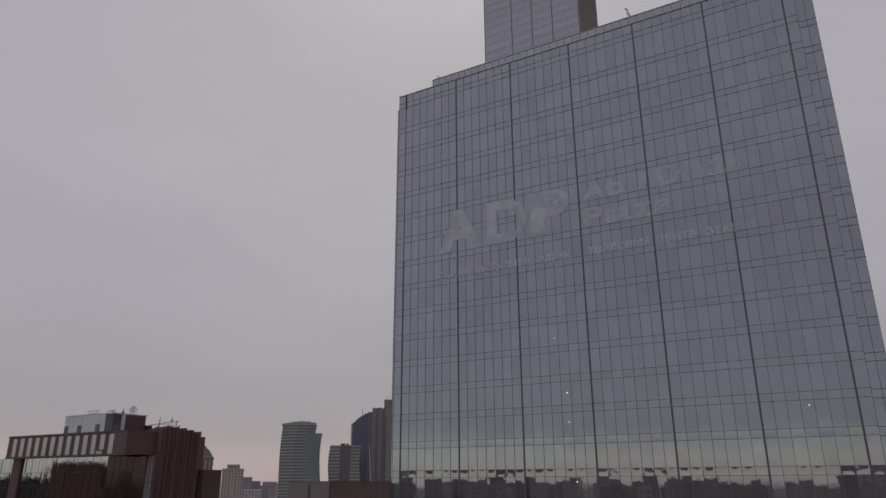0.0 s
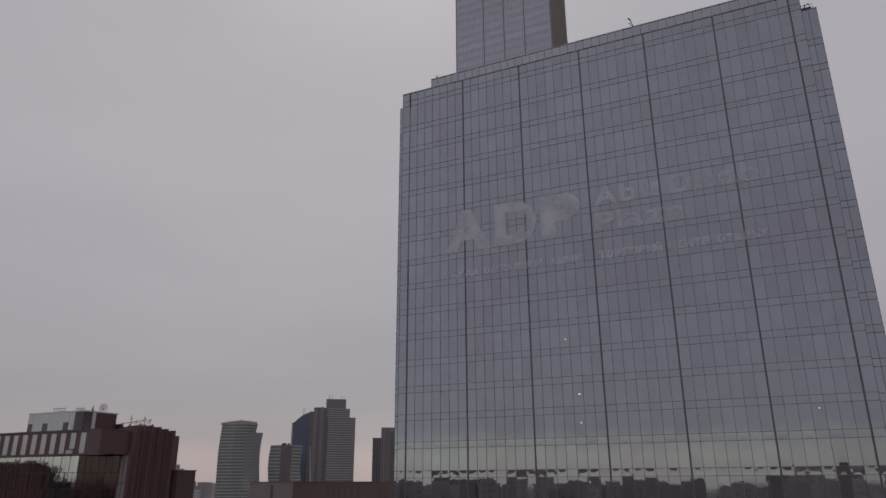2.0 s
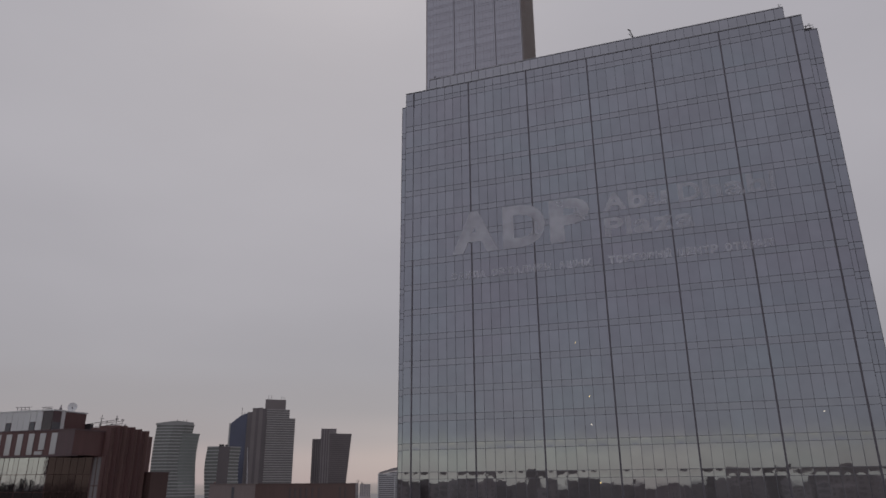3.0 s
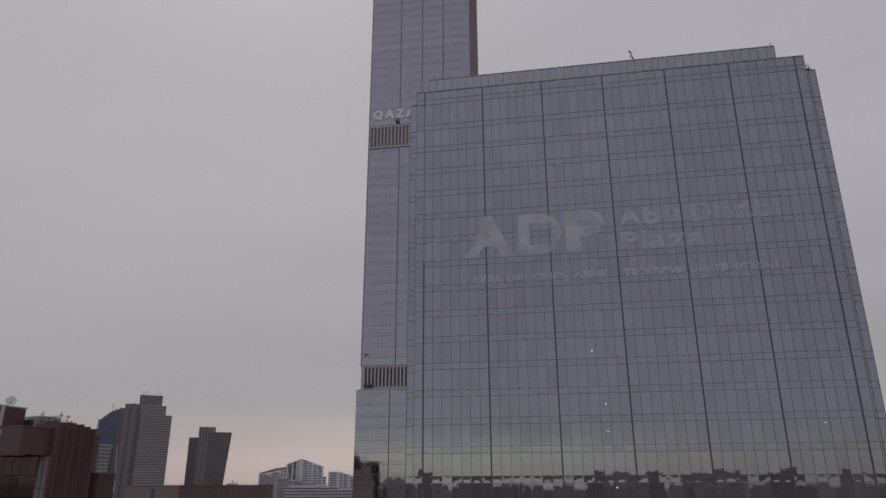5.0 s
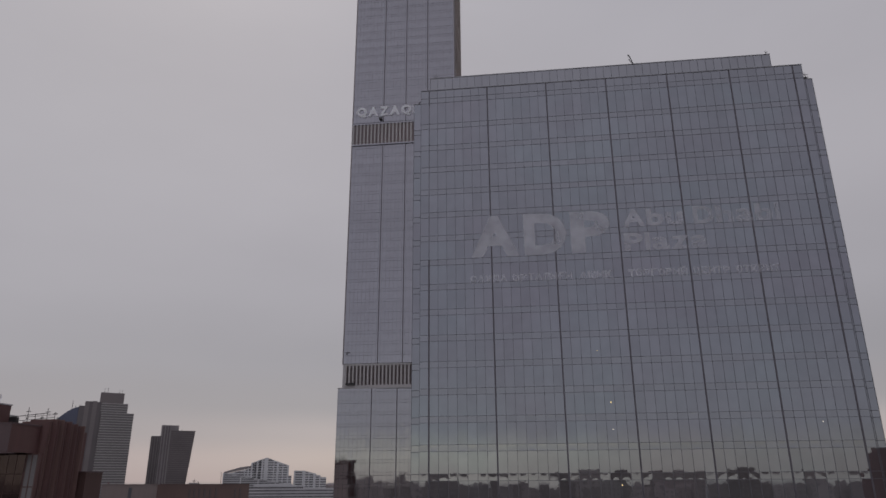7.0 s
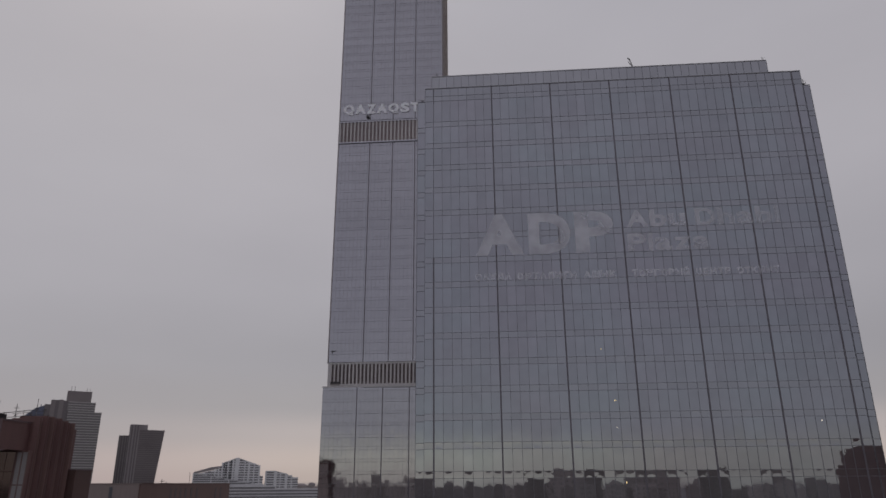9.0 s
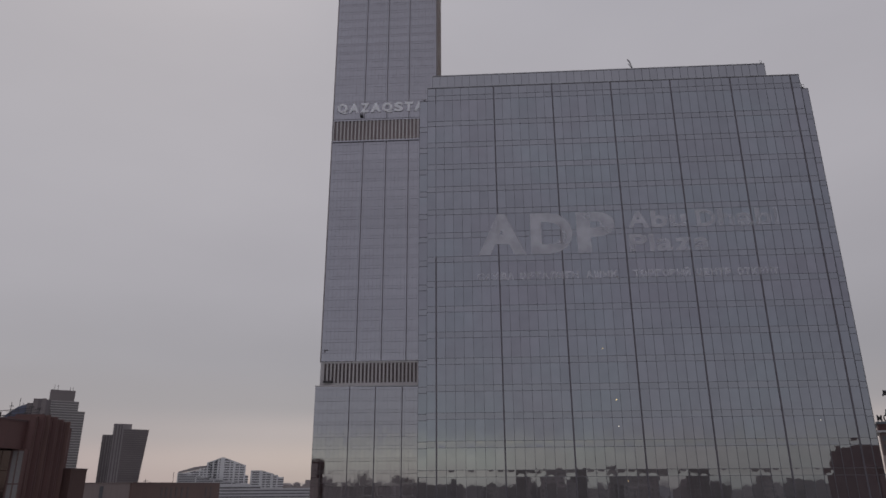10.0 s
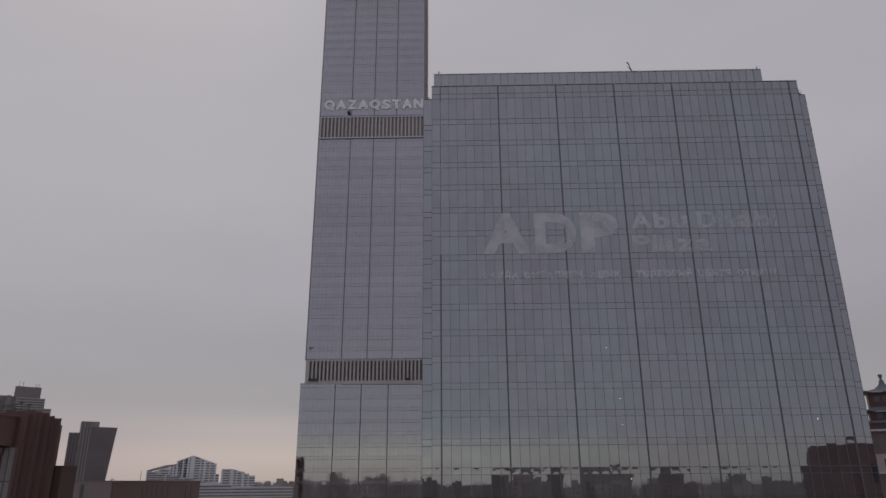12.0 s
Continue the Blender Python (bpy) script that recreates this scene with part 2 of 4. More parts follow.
PINK_WALL = mat("dusky_pink_stone", (0.17, 0.125, 0.122), 0.8, vary=0.15, streak=True)
DARK_BROWN = mat("dark_brown_glazed_panel", (0.046, 0.034, 0.034), 0.35, vary=0.2, streak=True)
SLOT_GLASS = mat("grey_slot_glass", (0.24, 0.225, 0.232), 0.3, vary=0.15)
# haze is part of this wall colour too
FAR_WALL = mat("hazy_pink_grey_wall", (0.26, 0.222, 0.222), 0.8, vary=0.2, big=0.02, per_object=0.25)
END_BROWN = mat("deep_brown_cladding", (0.098, 0.055, 0.05), 0.65, vary=0.25, streak=True)
LOW_SLAB = mat("dull_white_balcony_band", (0.50, 0.49, 0.51), 0.7, vary=0.14, big=0.03)
CREAM_WIN = mat("shaded_cream_window", (0.15, 0.135, 0.135), 0.4, vary=0.25)
SNOW_EDGE = mat("pale_eave_edge", (0.55, 0.54, 0.56), 0.7, vary=0.1)
ASPHALT = mat("asphalt_and_snow", (0.28, 0.266, 0.26), 0.85, vary=0.5, big=0.012, fine=0.15)


def film_material(name, low, high):
    """Perforated pale film on glass: half of it lets the pane behind show."""
    m = bpy.data.materials.new(name)
    m.use_nodes = True
    n, l = m.node_tree.nodes, m.node_tree.links
    b = n["Principled BSDF"]
    b.inputs["Roughness"].default_value = 0.6
    b.inputs["Base Color"].default_value = (0.80, 0.80, 0.88, 1)
    tr, mx = n.new("ShaderNodeBsdfTransparent"), n.new("ShaderNodeMixShader")
    geo, no, mr = n.new("ShaderNodeNewGeometry"), n.new("ShaderNodeTexNoise"), n.new("ShaderNodeMapRange")
    no.inputs["Scale"].default_value, no.inputs["Detail"].default_value = 0.22, 3
    mr.inputs["From Min"].default_value, mr.inputs["From Max"].default_value = 0.35, 0.65
    mr.inputs["To Min"].default_value, mr.inputs["To Max"].default_value = low, high
    l.new(geo.outputs["Position"], no.inputs["Vector"])
    l.new(no.outputs[0], mr.inputs["Value"])
    sep, glare_fade, mul = n.new("ShaderNodeSeparateXYZ"), n.new("ShaderNodeMapRange"), n.new("ShaderNodeMath")
    # thins the film along x: letters sinking into the sky's reflection, painted in
    glare_fade.inputs["From Min"].default_value, glare_fade.inputs["From Max"].default_value = 36.0, 58.0
    glare_fade.inputs["To Min"].default_value, glare_fade.inputs["To Max"].default_value = 1.0, 0.62
    mul.operation = "MULTIPLY"
    l.new(geo.outputs["Position"], sep.inputs[0])
    l.new(sep.outputs["X"], glare_fade.inputs["Value"])
    l.new(mr.outputs[0], mul.inputs[0])
    l.new(glare_fade.outputs[0], mul.inputs[1])
    l.new(mul.outputs[0], mx.inputs[0])
    l.new(tr.outputs[0], mx.inputs[1])
    l.new(b.outputs[0], mx.inputs[2])
    l.new(mx.outputs[0], n["Material Output"].inputs[0])
    return m


FILM = film_material("perforated_film", 0.24, 0.52)
FILM_FAINT = film_material("small_letter_film", 0.30, 0.60)

# ---------------------------------------------------------------- building helpers


def mesh_of(name, bm, material):
    me = bpy.data.meshes.new(name)
    bm.to_mesh(me)
    bm.free()
    me.materials.append(material)
    return me


def thing(name, base, label, category, group="", kind=""):
    """An Empty at the base of a thing, for its parts."""
    ob = new(name)
    ob.empty_display_size = 0.5
    ob.matrix_basis = Matrix.Translation(base)
    return tagged(ob, label, category, group, kind)


def part(name, bm, material, parent, label=""):
    """One mesh, in world coordinates, under a thing or a part."""
    ob = new(name, mesh_of(name, bm, material))
    ob.parent = parent
    if parent.parent is None:
        ob.matrix_parent_inverse = parent.matrix_basis.inverted()
    return tagged(ob, label)


def piece(name, me, parent, m):
    """A piece on shared mesh data, at the pose m, under a part."""
    ob = new(name, me)
    ob.parent = parent
    if parent.parent is None:
        ob.matrix_parent_inverse = parent.matrix_basis.inverted()
    ob.matrix_basis = m
    return ob


def box(bm, x0, x1, y0, y1, z0, z1, m=None):
    vs = [bm.verts.new((x, y, z)) for z in (z0, z1) for x, y in ((x0, y0), (x1, y0), (x1, y1), (x0, y1))]
    for f in ((3, 2, 1, 0), (4, 5, 6, 7), (0, 1, 5, 4), (1, 2, 6, 5), (2, 3, 7, 6), (3, 0, 4, 7)):
        bm.faces.new([vs[i] for i in f])
    if m is not None:
        for v in vs:
            v.co = m @ v.co
    return bm


def boxed(*dims, m=None):
    return box(bmesh.new(), *dims, m=m)


def prism(bm, pts, z0, z1, top=None):
    """An upright prism over a plan outline (anticlockwise); top: another outline for the upper end."""
    top = top or pts
    a = [bm.verts.new((x, y, z0)) for x, y in pts]
    b = [bm.verts.new((x, y, z1)) for x, y in top]
    k = len(pts)
    for i in range(k):
        bm.faces.new((a[i], a[(i + 1) % k], b[(i + 1) % k], b[i]))
    bm.faces.new(b)
    bm.faces.new(a[::-1])
    return bm


def rod(bm, p, q, r, sides=6):
    """A round bar from p to q."""
    p, q = Vector(p), Vector(q)
    turn = (q - p).to_track_quat("Z", "Y").to_matrix()
    ring = [turn @ Vector((r * math.cos(2 * math.pi * i / sides), r * math.sin(2 * math.pi * i / sides), 0)) for i in range(sides)]
    a, b = [bm.verts.new(p + v) for v in ring], [bm.verts.new(q + v) for v in ring]
    for i in range(sides):
        bm.faces.new((a[i], a[(i + 1) % sides], b[(i + 1) % sides], b[i]))
    bm.faces.new(b)
    bm.faces.new(a[::-1])
    return bm


def lettering(name, text, x0, x1, z0, z1, y, material, parent, thick=0.0, depth=0.02, label=""):
    """Words in the built-in font, set upright to fill x0..x1, z0..z1 on a wall that faces -y."""
    cu = bpy.data.curves.new(name, "FONT")
    cu.body, cu.offset, cu.extrude, cu.resolution_u = text, thick, 0.0, 4
    tmp = new(name + "_curve", cu)
    bpy.context.view_layer.update()
    me = bpy.data.meshes.new_from_object(tmp.evaluated_get(bpy.context.evaluated_depsgraph_get()))
    bpy.data.objects.remove(tmp)
    bm = bmesh.new()
    bm.from_mesh(me)
    xs, ys = [v.co.x for v in bm.verts], [v.co.y for v in bm.verts]
    lo = (min(xs), min(ys))
    sx, sz = (x1 - x0) / (max(xs) - lo[0]), (z1 - z0) / (max(ys) - lo[1])
    for v in bm.verts:
        v.co = Vector((x0 + (v.co.x - lo[0]) * sx, y, z0 + (v.co.y - lo[1]) * sz))
    front = bm.faces[:]
    out = bmesh.ops.extrude_face_region(bm, geom=front)
    for g in out["geom"]:
        if isinstance(g, bmesh.types.BMVert):
            g.co.y -= depth
    bmesh.ops.recalc_face_normals(bm, faces=bm.faces[:])
    for f in bm.faces:
        f.smooth = False
    return part(name, bm, material, parent, label)


rng = random.Random(7)

# ---------------------------------------------------------------- ground
bm = bmesh.new()
box(bm, -20000, 20000, -20000, 20000, -1.0, 0.0)
ground = new("ground", mesh_of("ground", bm, ASPHALT))
tagged(ground, "dull city ground with streets and patches of snow", "ground", kind="structure")

# ---------------------------------------------------------------- the office block with the pale lettering
BAY, PANEL = 10.5, 1.5
XL, XR = -1.5, 64.5
TOP, DEPTH = 129.36, 40.0
BANDS = [62.9 + 4.262 * j for j in range(15)] + [127.8]
block = thing("office_block", (31.5, 20, 0), "broad grey reflective glass office block with dark fins", "office building")
part("core", boxed(XL + 0.3, XR - 0.3, 0.35, DEPTH, 0, TOP - 0.7), CORE, block)
part("roof", boxed(XL + 0.05, XR - 0.05, 0.2, DEPTH, TOP - 0.68, TOP - 0.5), COPING, block)
bm = bmesh.new()
box(bm, XL - 0.05, XR + 0.05, -0.10, 0.30, TOP, TOP + 0.14)
part("coping", bm, COPING, block)


def flat_pane(w, h, name, material):
    """A glass pane with its face at y = 0, centred."""
    return mesh_of(name, boxed(-w / 2, w / 2, 0, 0.03, -h / 2, h / 2), material)


def bowed_pane(w, h, name, material, sag, steps=6):
    """A pane that is held at its edges and hollow (or full, if sag is negative) in the middle by a few millimetres."""
    bm = bmesh.new()
    rows = []
    for i in range(steps + 1):
        v = 2 * i / steps - 1
        rows.append([bm.verts.new((w * u / 2, sag * (1 - u * u) * (1 - v * v), h * v / 2)) for u in (2 * k / steps - 1 for k in range(steps + 1))])
    for a, b in zip(rows, rows[1:]):
        for k in range(steps):
            bm.faces.new((a[k], a[k + 1], b[k + 1], b[k])).smooth = True
    return mesh_of(name, bm, material)


COLS = round((XR - XL) / PANEL)
GAP = 0.03
span_meshes = [bowed_pane(PANEL - GAP, 1.0 - GAP, "spandrel_pane", SPANDREL, q, 8) for q in (0.0016, 0.0026, 0.0036)]
pane_meshes, transoms = {}, {}
low = BANDS[0] - 4.262
for j, z in enumerate(BANDS):
    h = z - 1.0 - low
    key = round(h, 2)
    if key not in pane_meshes:
        pane_meshes[key] = [bowed_pane(PANEL - GAP, h - GAP, "window_pane", GLASS, q) for q in (-0.0006, 0.0005, 0.0009, 0.0014)]
    storey = part("storey", boxed(XL + 0.2, XR - 0.2, 0.1, 0.34, z - 0.9, z - 0.1), CORE, block)
    for k in range(-1, 7):
        a, b = max(XL, k * BAY + 0.15), min(XR, (k + 1) * BAY - 0.15)
        key_t = round(b - a, 2)
        if key_t not in transoms:
            transoms[key_t] = mesh_of("transom", boxed(-key_t / 2, key_t / 2, -0.035, 0.05, -0.028, 0.028), MULLION)
        for zz in (z, z - 1.0):
            piece("transom", transoms[key_t], storey, pose((a + b) / 2, 0, zz))
    lean = rng.gauss(0, 0.03) - (0.1 if j == 0 else 0.0)
    for c in range(COLS):
        x = XL + PANEL * (c + 0.5)
        t1, t2 = rng.gauss(lean, 0.06), rng.gauss(0, 0.07)
        piece("window_pane", rng.choice(pane_meshes[key]), storey, pose(x, 0, low + h / 2, t1, 0, t2))
        piece("spandrel_pane", rng.choice(span_meshes), storey, pose(x, 0.0, z - 0.5, rng.gauss(0, 0.13), 0, rng.gauss(0, 0.10)))
    low = z
# the parapet row over the last storey
parapet = part("parapet", boxed(XL, XR, 0.06, 0.2, low - 0.05, TOP), CORE, block)
par_mesh = flat_pane(PANEL - GAP, TOP - low - 0.06, "parapet_pane", SPANDREL)
for c in range(COLS):
    piece("parapet_pane", par_mesh, parapet, pose(XL + PANEL * (c + 0.5), 0, (low + TOP) / 2, rng.gauss(0, 0.08), 0, rng.gauss(0, 0.08)))
# the storeys below the view
bm = bmesh.new()
z = BANDS[0] - 4.262
while z > 6:
    for c in range(COLS):
        x = XL + PANEL * (c + 0.5)
        box(bm, x - 0.735, x + 0.735, 0.0, 0.03, z - 0.985, z - 0.015)
        box(bm, x - 0.735, x + 0.735, 0.0, 0.03, z - 4.247, z - 1.015)
    z -= 4.262
tagged(part("lower_glazing", bm, GLASS, block), kind="stuff")
# upright mullions between the panes, and the deep fins at each bay
for c in range(COLS + 1):
    x = XL + PANEL * c
    if c and (c - 1) % 7 == 0:
        k = (c - 1) // 7
        if k == 0:
            bm = boxed(x - 0.12, x + 0.12, -0.06, 0.02, 6, 97.0)
            box(bm, x - 0.04, x + 0.04, -0.07, 0.02, 97.0, TOP - 3.0)
            box(bm, x - 0.07, x + 0.07, -0.18, 0.02, TOP - 3.0, TOP - 0.05)
        else:
            bm = boxed(x - 0.12, x + 0.12, -0.055, 0.02, 6, TOP - 0.05)
        part("fin", bm, FIN, block, "dark bronze upright fin")
    else:
        part("mullion", boxed(x - 0.027, x + 0.027, -0.04, 0.04, 6, TOP - 0.02), MULLION, block)
# the narrow set-back wings at both corners
for xa, xb, top in ((-3.1, XL, 127.9), (XR, 66.7, 127.7)):
    wing = part("wing", boxed(xa + 0.1, xb + (0.3 if xb == XL else 0.0), 2.1, DEPTH - 2, 0, top - 0.1), CORE, block)
    n_p = 1 if xb == XL else 2
    w = (xb - xa) / n_p
    low = 58.64
    bm = bmesh.new()
    for z in BANDS[:-1] + [top]:
        full = z == top
        h = z - low - (0 if full else 1.0)
        me = flat_pane(w - GAP, h - GAP, "wing_pane", GLASS)
        me2 = bowed_pane(w - GAP, 1.0 - GAP, "wing_spandrel", SPANDREL, 0.0018)
        for i in range(n_p):
            x = xa + w * (i + 0.5)
            piece("wing_pane", me, wing, pose(x, 2.0, low + h / 2, rng.gauss(0, 0.08), 0, rng.gauss(0, 0.1)))
            if not full:
                piece("wing_spandrel", me2, wing, pose(x, 2.0, z - 0.5, rng.gauss(0, 0.1), 0, rng.gauss(0, 0.1)))
        if not full:
            box(bm, xa, xb, 1.97, 2.05, z - 0.04, z + 0.04)
            box(bm, xa, xb, 1.97, 2.05, z - 1.04, z - 0.96)
        low = z
    for i in range(n_p + 1):
        box(bm, xa + w * i - 0.03, xa + w * i + 0.03, 1.96, 2.05, 6, top)
    box(bm, xa - 0.03, xb + 0.03, 1.95, 2.2, top, top + 0.1)
    part("wing_frame", bm, MULLION, block)
    part("wing_glazing", boxed(xa, xb, 2.0, 2.06, 6, 58.6), GLASS, block)
    xs = xa if xb == XL else xb
    part("side_glazing", boxed(xs - 0.02, xs + 0.02, 2.1, DEPTH - 2, 6, top), GLASS, block)
# the set-back plant storey on the roof
up = part("plant_storey", boxed(XL + 0.1, XR - 0.1, 12.08, DEPTH - 4, TOP - 0.6, 139.6), CORE, block)
up_mesh = flat_pane(PANEL - GAP, 139.6 - 133.0, "roof_screen_panel", ROOF_SCREEN)
up_low = flat_pane(PANEL - GAP, 133.0 - TOP, "roof_screen_panel", ROOF_SCREEN)
for c in range(COLS):
    x = XL + PANEL * (c + 0.5)
    piece("roof_screen_panel", up_mesh, up, pose(x, 12, 136.3, rng.gauss(0, 0.06), 0, rng.gauss(0, 0.08)))
    piece("roof_screen_panel", up_low, up, pose(x, 12, (133.0 + TOP) / 2 + 0.1, 0, 0, 0))
bm = bmesh.new()
for c in range(COLS + 1):
    x = XL + PANEL * c
    box(bm, x - 0.03, x + 0.03, 11.95, 12.05, TOP - 0.5, 139.6)
part("roof_screen_frame", bm, MULLION, block)
part("roof_screen_cap", boxed(XL - 0.05, XR + 0.05, 11.9, 12.4, 139.6, 139.75), SCREEN_CAP, block)

# pale film lettering on the glass
lettering_big = thing("facade_lettering", (18, -0.05, 97), "faint pale film lettering on the glass front", "lettering")
for ch, xa, xb in (("A", 7.1, 15.1), ("D", 15.9, 22.9), ("P", 23.6, 30.0)):
    lettering("letter", ch, xa, xb, 97.05, 104.35, -0.05, FILM, lettering_big, thick=0.045, depth=0.01)
name_sign = thing("building_name", (44, -0.05, 97), "faint pale film building name on the glass front", "lettering")
for text, xa, z0, pitch in (("Abu Dhabi", 32.2, 101.25, 2.85), ("Plaza", 32.1, 97.1, 2.60)):
    x = xa
    for ch in text:
        w = {" ": 1.0, "l": 0.75, "i": 0.75, "A": 3.5, "D": 3.25, "P": 3.0}[ch] if ch in " liADP" else 2.75
        if ch != " ":
            tall = 3.05 if ch in "AbDhlPi" else 2.25
            lettering("letter", ch, x, x + w, z0, z0 + tall, -0.05, FILM, name_sign, thick=0.03, depth=0.01)
        x += w + 0.3
small_line = thing("small_lettering", (31, -0.05, 92.8), "two faint pale lines of small lettering on glass", "lettering")
for text, xa, xb in (("САУДА", 6.9, 13.0), ("ОРТАЛЫҒЫ", 13.8, 23.6), ("АШЫҚ", 24.6, 30.0),
                     ("ТОРГОВЫЙ", 32.3, 41.6), ("ЦЕНТР", 42.4, 48.1), ("ОТКРЫТ", 48.9, 55.6)):
    step = (xb - xa) / len(text)
    for i, ch in enumerate(text):
        drop = 0.24 if ch in "ЦҚ" else 0.0
        rise = 0.25 if ch == "Й" else 0.0
        lettering("letter", ch, xa + step * i, xa + step * i + step * 0.87, 92.72 - drop, 93.95 + rise, -0.05, FILM_FAINT, small_line, thick=0.05, depth=0.01)

# lamps seen in the offices
for x, z, m, r in ((26.4, 81.1, LAMP_WARM, 0.045), (27.9, 73.1, LAMP_WARM, 0.065), (27.9, 69.1, LAMP_WHITE, 0.06), (57.9, 69.8, LAMP_WHITE, 0.06), (28.6, 61.2, LAMP_WARM, 0.06)):
    bm = bmesh.new()
    rod(bm, (x, -0.02, z), (x, -0.05, z), r, 10)
    rod(bm, (x, -0.015, z), (x, -0.02, z), r * 1.3, 10)
    ob = new("office_lamp", mesh_of("office_lamp", bm, m))
    tagged(ob, "small lit round lamp behind the office glass", "lamp", "office lamps")

# roof gear
davit = thing("roof_davit", (39.1, 14, 139.75), "thin dark steel davit on the roof edge", "davit")
part("post", rod(bmesh.new(), (39.5, 13.6, 139.7), (38.55, 13.6, 142.7), 0.09), DARK_METAL, davit)
part("jib", rod(bmesh.new(), (38.7, 13.6, 142.4), (38.3, 13.6, 142.9), 0.13), DARK_METAL, davit)
part("stay", rod(bmesh.new(), (39.2, 13.6, 140.6), (38.4, 13.6, 141.9), 0.07), DARK_METAL, davit)
for x in (-0.6, 64.0):
    bm = rod(bmesh.new(), (x, 12.4, 139.7), (x, 12.4, 140.7), 0.05)
    rod(bm, (x, 12.4, 139.9), (x + 0.4, 12.4, 140.6), 0.04)
    tagged(new("lightning_rod", mesh_of("lightning_rod", bm, DARK_METAL)), "short thin lightning rod on the roof corner", "lightning rod", "lightning rods")
cradle = thing("access_cradle", (65.6, 2.8, 127.8), "dark steel access cradle with rails on the wing roof", "access cradle")
part("basket", boxed(64.75, 66.1, 2.3, 3.3, 127.8, 128.35), DARK_METAL, cradle)
bm = bmesh.new()
for x in (64.8, 65.3, 65.9, 66.3):
    rod(bm, (x, 2.4, 127.8), (x, 2.4, 129.0 if x < 66 else 128.5), 0.05)
rod(bm, (64.7, 2.4, 128.8), (66.4, 2.4, 128.8), 0.04)
rod(bm, (65.0, 2.4, 128.3), (65.9, 2.4, 129.2), 0.05)
part("rail", bm, DARK_METAL, cradle)
anchor = thing("cable_anchor", (-2.4, 2.6, 127.95), "dark steel cable anchor on the wing roof", "cable anchor")
bm = rod(bmesh.new(), (-2.7, 2.6, 127.9), (-2.0, 2.6, 128.8), 0.06)
rod(bm, (-2.0, 2.6, 127.9), (-2.5, 2.6, 128.7), 0.06)
rod(bm, (-2.7, 2.6, 128.35), (-1.9, 2.6, 128.35), 0.04)
part("frame", bm, DARK_METAL, anchor)

# ---------------------------------------------------------------- the high tower behind
TX0, TX1, TY, TY1, TTOP = -53.5, -10.1, 145.0, 172.5, 318.0
tower = thing("glass_tower", (-32, 160, 0), "very tall slim grey-blue glass tower with louvred bands", "skyscraper")
part("core", boxed(TX0 + 0.3, TX1 - 0.3, TY + 0.4, TY1 - 0.3, 0, TTOP - 0.4), CORE, tower)
T_LINES = (-40.4, -30.9, -21.6)


def glazed_storey(z0, z1, sp, x0, x1, y, parent, module, name, glass, spandrel):
    """One storey of panes in a row, each with a lean of its own, and its spandrel strip."""
    n = max(1, round((x1 - x0) / module))
    w = (x1 - x0) / n
    for nm, a, b, m, g in ((name, z0, z1 - sp, glass, 0.0012), ("spandrel_band", z1 - sp, z1, spandrel, 0.0015)):
        bm = bmesh.new()
        for i in range(n):
            xa, xb = x0 + i * w + 0.04, x0 + (i + 1) * w - 0.04
            s, r = rng.gauss(0, g), rng.gauss(0, g)
            h = (b - a) / 2
            vs = [bm.verts.new((px, y + dx * r * w / 2 + dz * s * h, pz)) for px, dx, pz, dz in
                  ((xa, -1, a + 0.05, -1), (xb, 1, a + 0.05, -1), (xb, 1, b - 0.05, 1), (xa, -1, b - 0.05, 1))]
            bm.faces.new(vs)
        tagged(part(nm, bm, m, parent), kind="stuff")
    return w


ST = 4.2


def clad(z0, z1, x0, x1, y, parent, lines, module=1.55):
    """Storeys of glazing from z0 up to z1 with their mullion grid and dark joints."""
    n = round((z1 - z0) / ST)
    h = (z1 - z0) / n
    for i in range(n):
        glazed_storey(z0 + i * h, z0 + (i + 1) * h, 1.15, x0, x1, y, parent, module, "glass_band", TOWER_GLASS, TOWER_SPANDREL)
    bm = bmesh.new()
    k = round((x1 - x0) / module)
    for i in range(k + 1):
        x = x0 + (x1 - x0) * i / k
        box(bm, x - 0.035, x + 0.035, y - 0.05, y + 0.06, z0, z1)
    for i in range(n + 1):
        z = z0 + i * h
        box(bm, x0, x1, y - 0.05, y + 0.05, z - 0.05, z + 0.05)
        if i:
            box(bm, x0, x1, y - 0.03, y + 0.05, z - 1.17, z - 1.13)
    tagged(part("mullion_grid", bm, TOWER_MULLION, parent), kind="stuff")
    for x in lines:
        part("joint", boxed(x - 0.16, x + 0.16, y - 0.1, y + 0.05, z0, z1), FIN, parent, "dark upright joint")


def louvres(z0, z1, x0, x1, y, parent, module, void):
    # flat backing sheet; the shade between the blades is in its colour
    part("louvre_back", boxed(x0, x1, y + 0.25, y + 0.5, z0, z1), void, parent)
    n = round((x1 - x0) / module)
    w = (x1 - x0) / n
    for i in range(n + 1):
        x = x0 + i * w
        part("louvre_blade", boxed(x - 0.30, x + 0.30, y - 0.12, y + 0.25, z0, z1), LOUVRE_FIN, parent, "pale upright louvre blade")
    for z in (z0, z1):
        part("louvre_rail", boxed(x0 - 0.4, x1, y - 0.16, y + 0.3, z - 0.3, z + 0.3), TOWER_SPANDREL if void is LOUVRE_HIGH else LOUVRE_FIN, parent)


